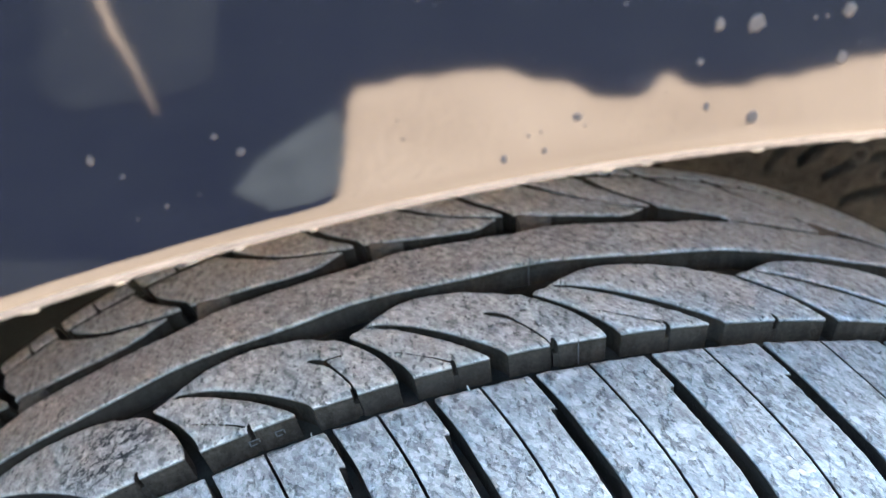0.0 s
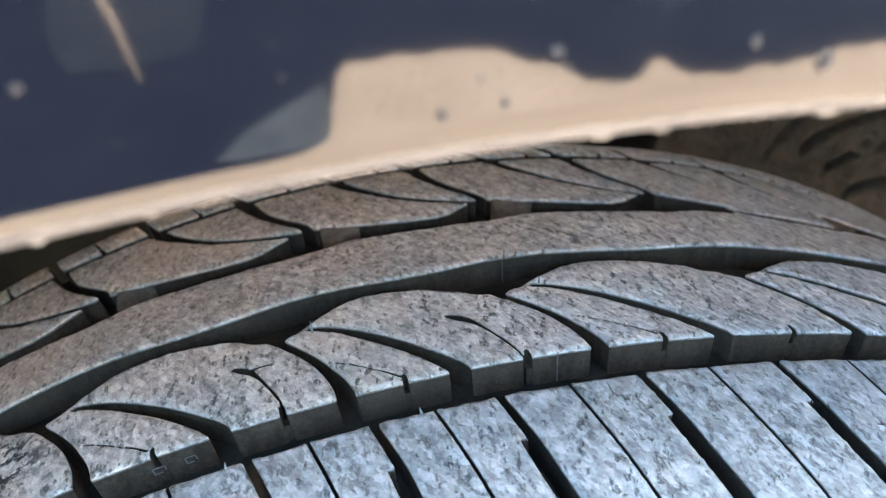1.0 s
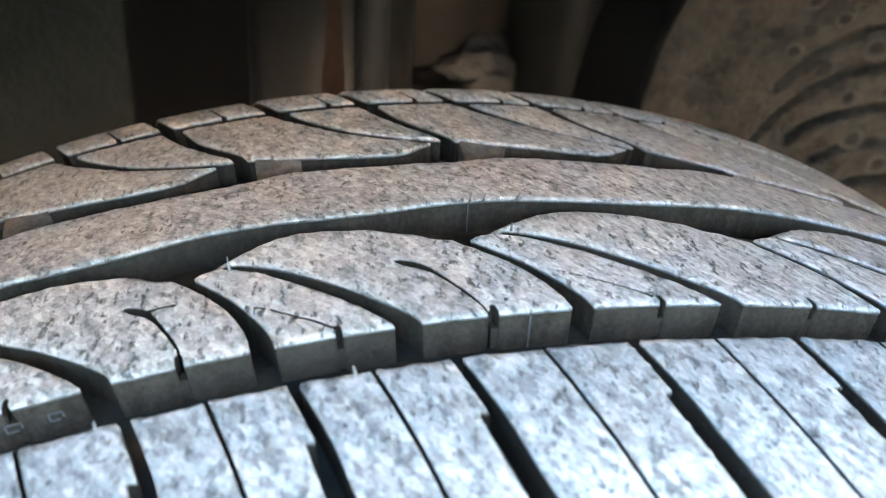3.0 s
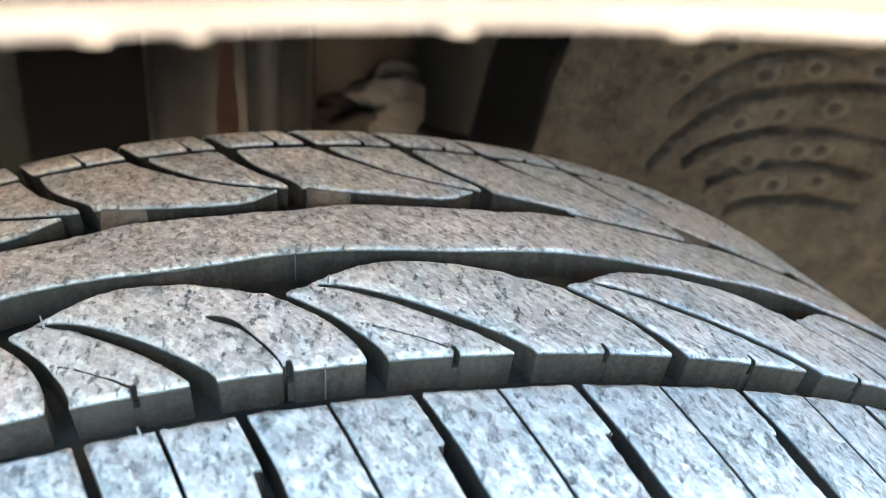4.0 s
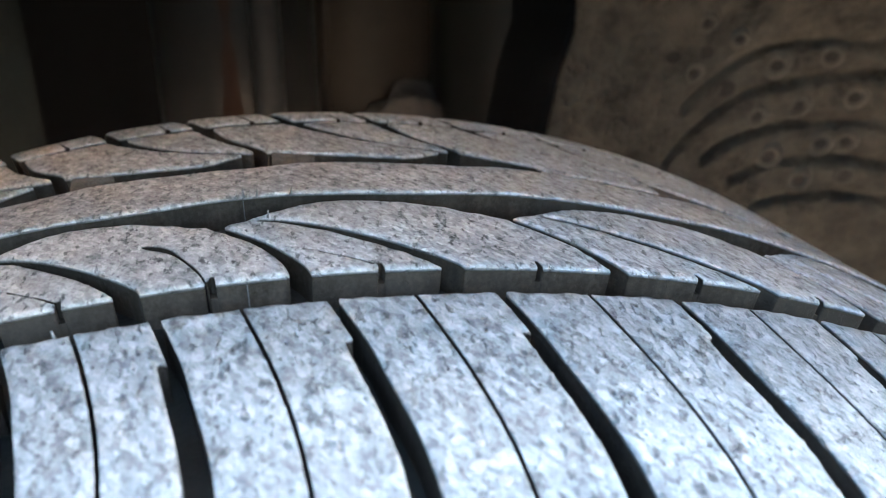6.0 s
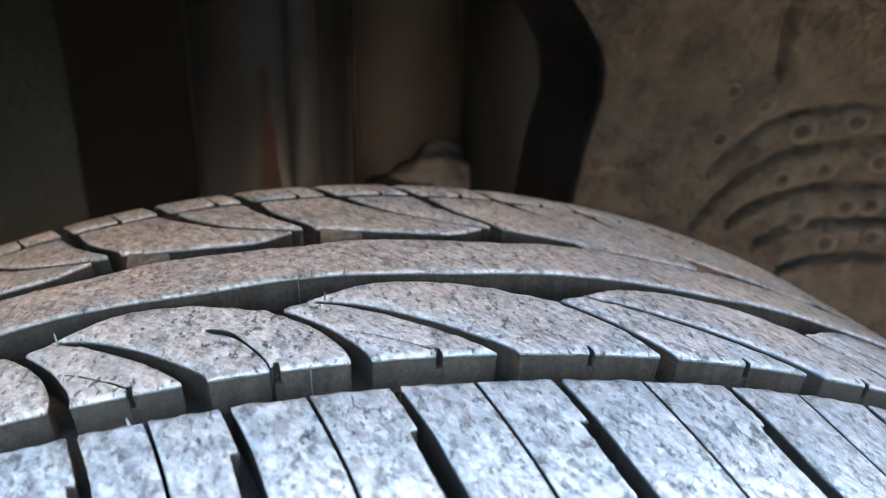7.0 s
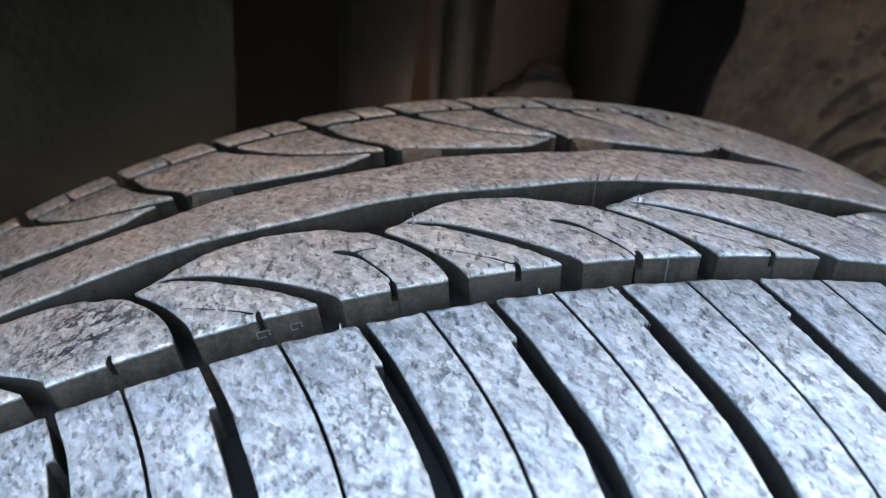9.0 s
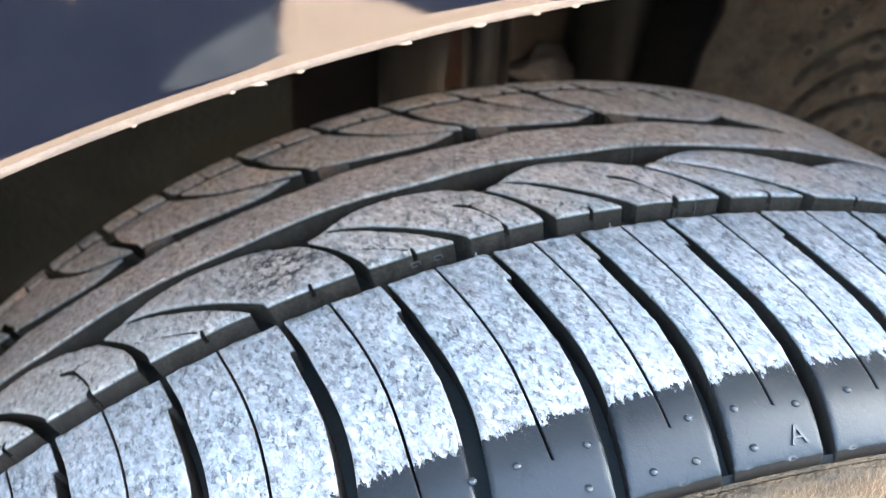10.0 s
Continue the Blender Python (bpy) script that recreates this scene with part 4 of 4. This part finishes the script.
def fleck(name, p, size, n, parent, label, mat=None):
    """A small flattened, uneven crumb on a surface with the normal n."""
    turn = n.to_track_quat("Z", "Y").to_matrix()
    bm = bmesh.new()
    bmesh.ops.create_icosphere(bm, subdivisions=2, radius=1)
    k = random.uniform(0, 50)
    for vert in bm.verts:
        w = 1 + 0.5 * noise.noise(vert.co * 1.6 + Vector((k, 0, 0)))
        vert.co = p + turn @ Vector((vert.co.x * size[0] * w, vert.co.y * size[1] * w, vert.co.z * size[2]))
    part(name, bm, mat or SPECK, parent, label)


def on_lip(a, dr=0.0, dy=0.0):
    r = LIP_R + dr
    return Vector((r * math.sin(radians(a)), LIP_Y + dy, AXLE_Z + r * math.cos(radians(a))))


for a, w in ((-18.77, 0.9), (-18.2, 1.8), (-17.25, 1.2), (-14.95, 1.9), (-13.27, 1.6), (-11.97, 1.2), (-11.1, 1.1), (-9.78, 0.9), (-4.55, 1.5), (-3.85, 1.2), (-1.85, 1.5), (0.05, 1.9), (-21.0, 0.8), (4.6, 0.9)):
    fleck("paint_chip", on_lip(a, -0.0003, 0.0024), (0.75 * w * MM, 0.7 * MM, 0.5 * MM), Vector((0, -0.5, -1)), fender, "pale chipped crumb on the lip", CHIP)
for a, h, size in ((-2.29, 12.8, 0.9), (-2.87, 13.1, 0.55), (-2.16, 1.4, 0.7), (-5.12, 4.4, 0.55), (-6.38, 0.7, 0.45), (-10.42, 8.8, 0.5), (-10.72, 11.2, 0.35), (-5.69, 0.9, 0.35), (-0.79, 7.8, 0.7), (-0.82, 13.3, 0.75), (-3.13, 9.0, 0.4), (-12.58, 12.4, 0.4), (-2.97, 3.4, 0.4)):
    h *= MM
    fleck("mud_speck", on_lip(a, 0.0033 + h, -fender_depth(h, a)), (size * MM, size * random.uniform(0.8, 1.6) * MM, 0.06 * MM), Vector((0, -1, -0.08)), fender, "dried mud speck")
for i in range(46):
    a = random.uniform(-13, 3)
    h = 0.003 + 0.03 * random.random() ** 1.2
    size = random.choice((0.08, 0.1, 0.13, 0.16, 0.22)) * MM
    fleck("mud_speck", on_lip(a, 0.0033 + h, -fender_depth(h, a)), (size, size * random.uniform(0.8, 1.5), 0.05 * MM), Vector((0, -1, -0.08)), fender, "dried mud speck")
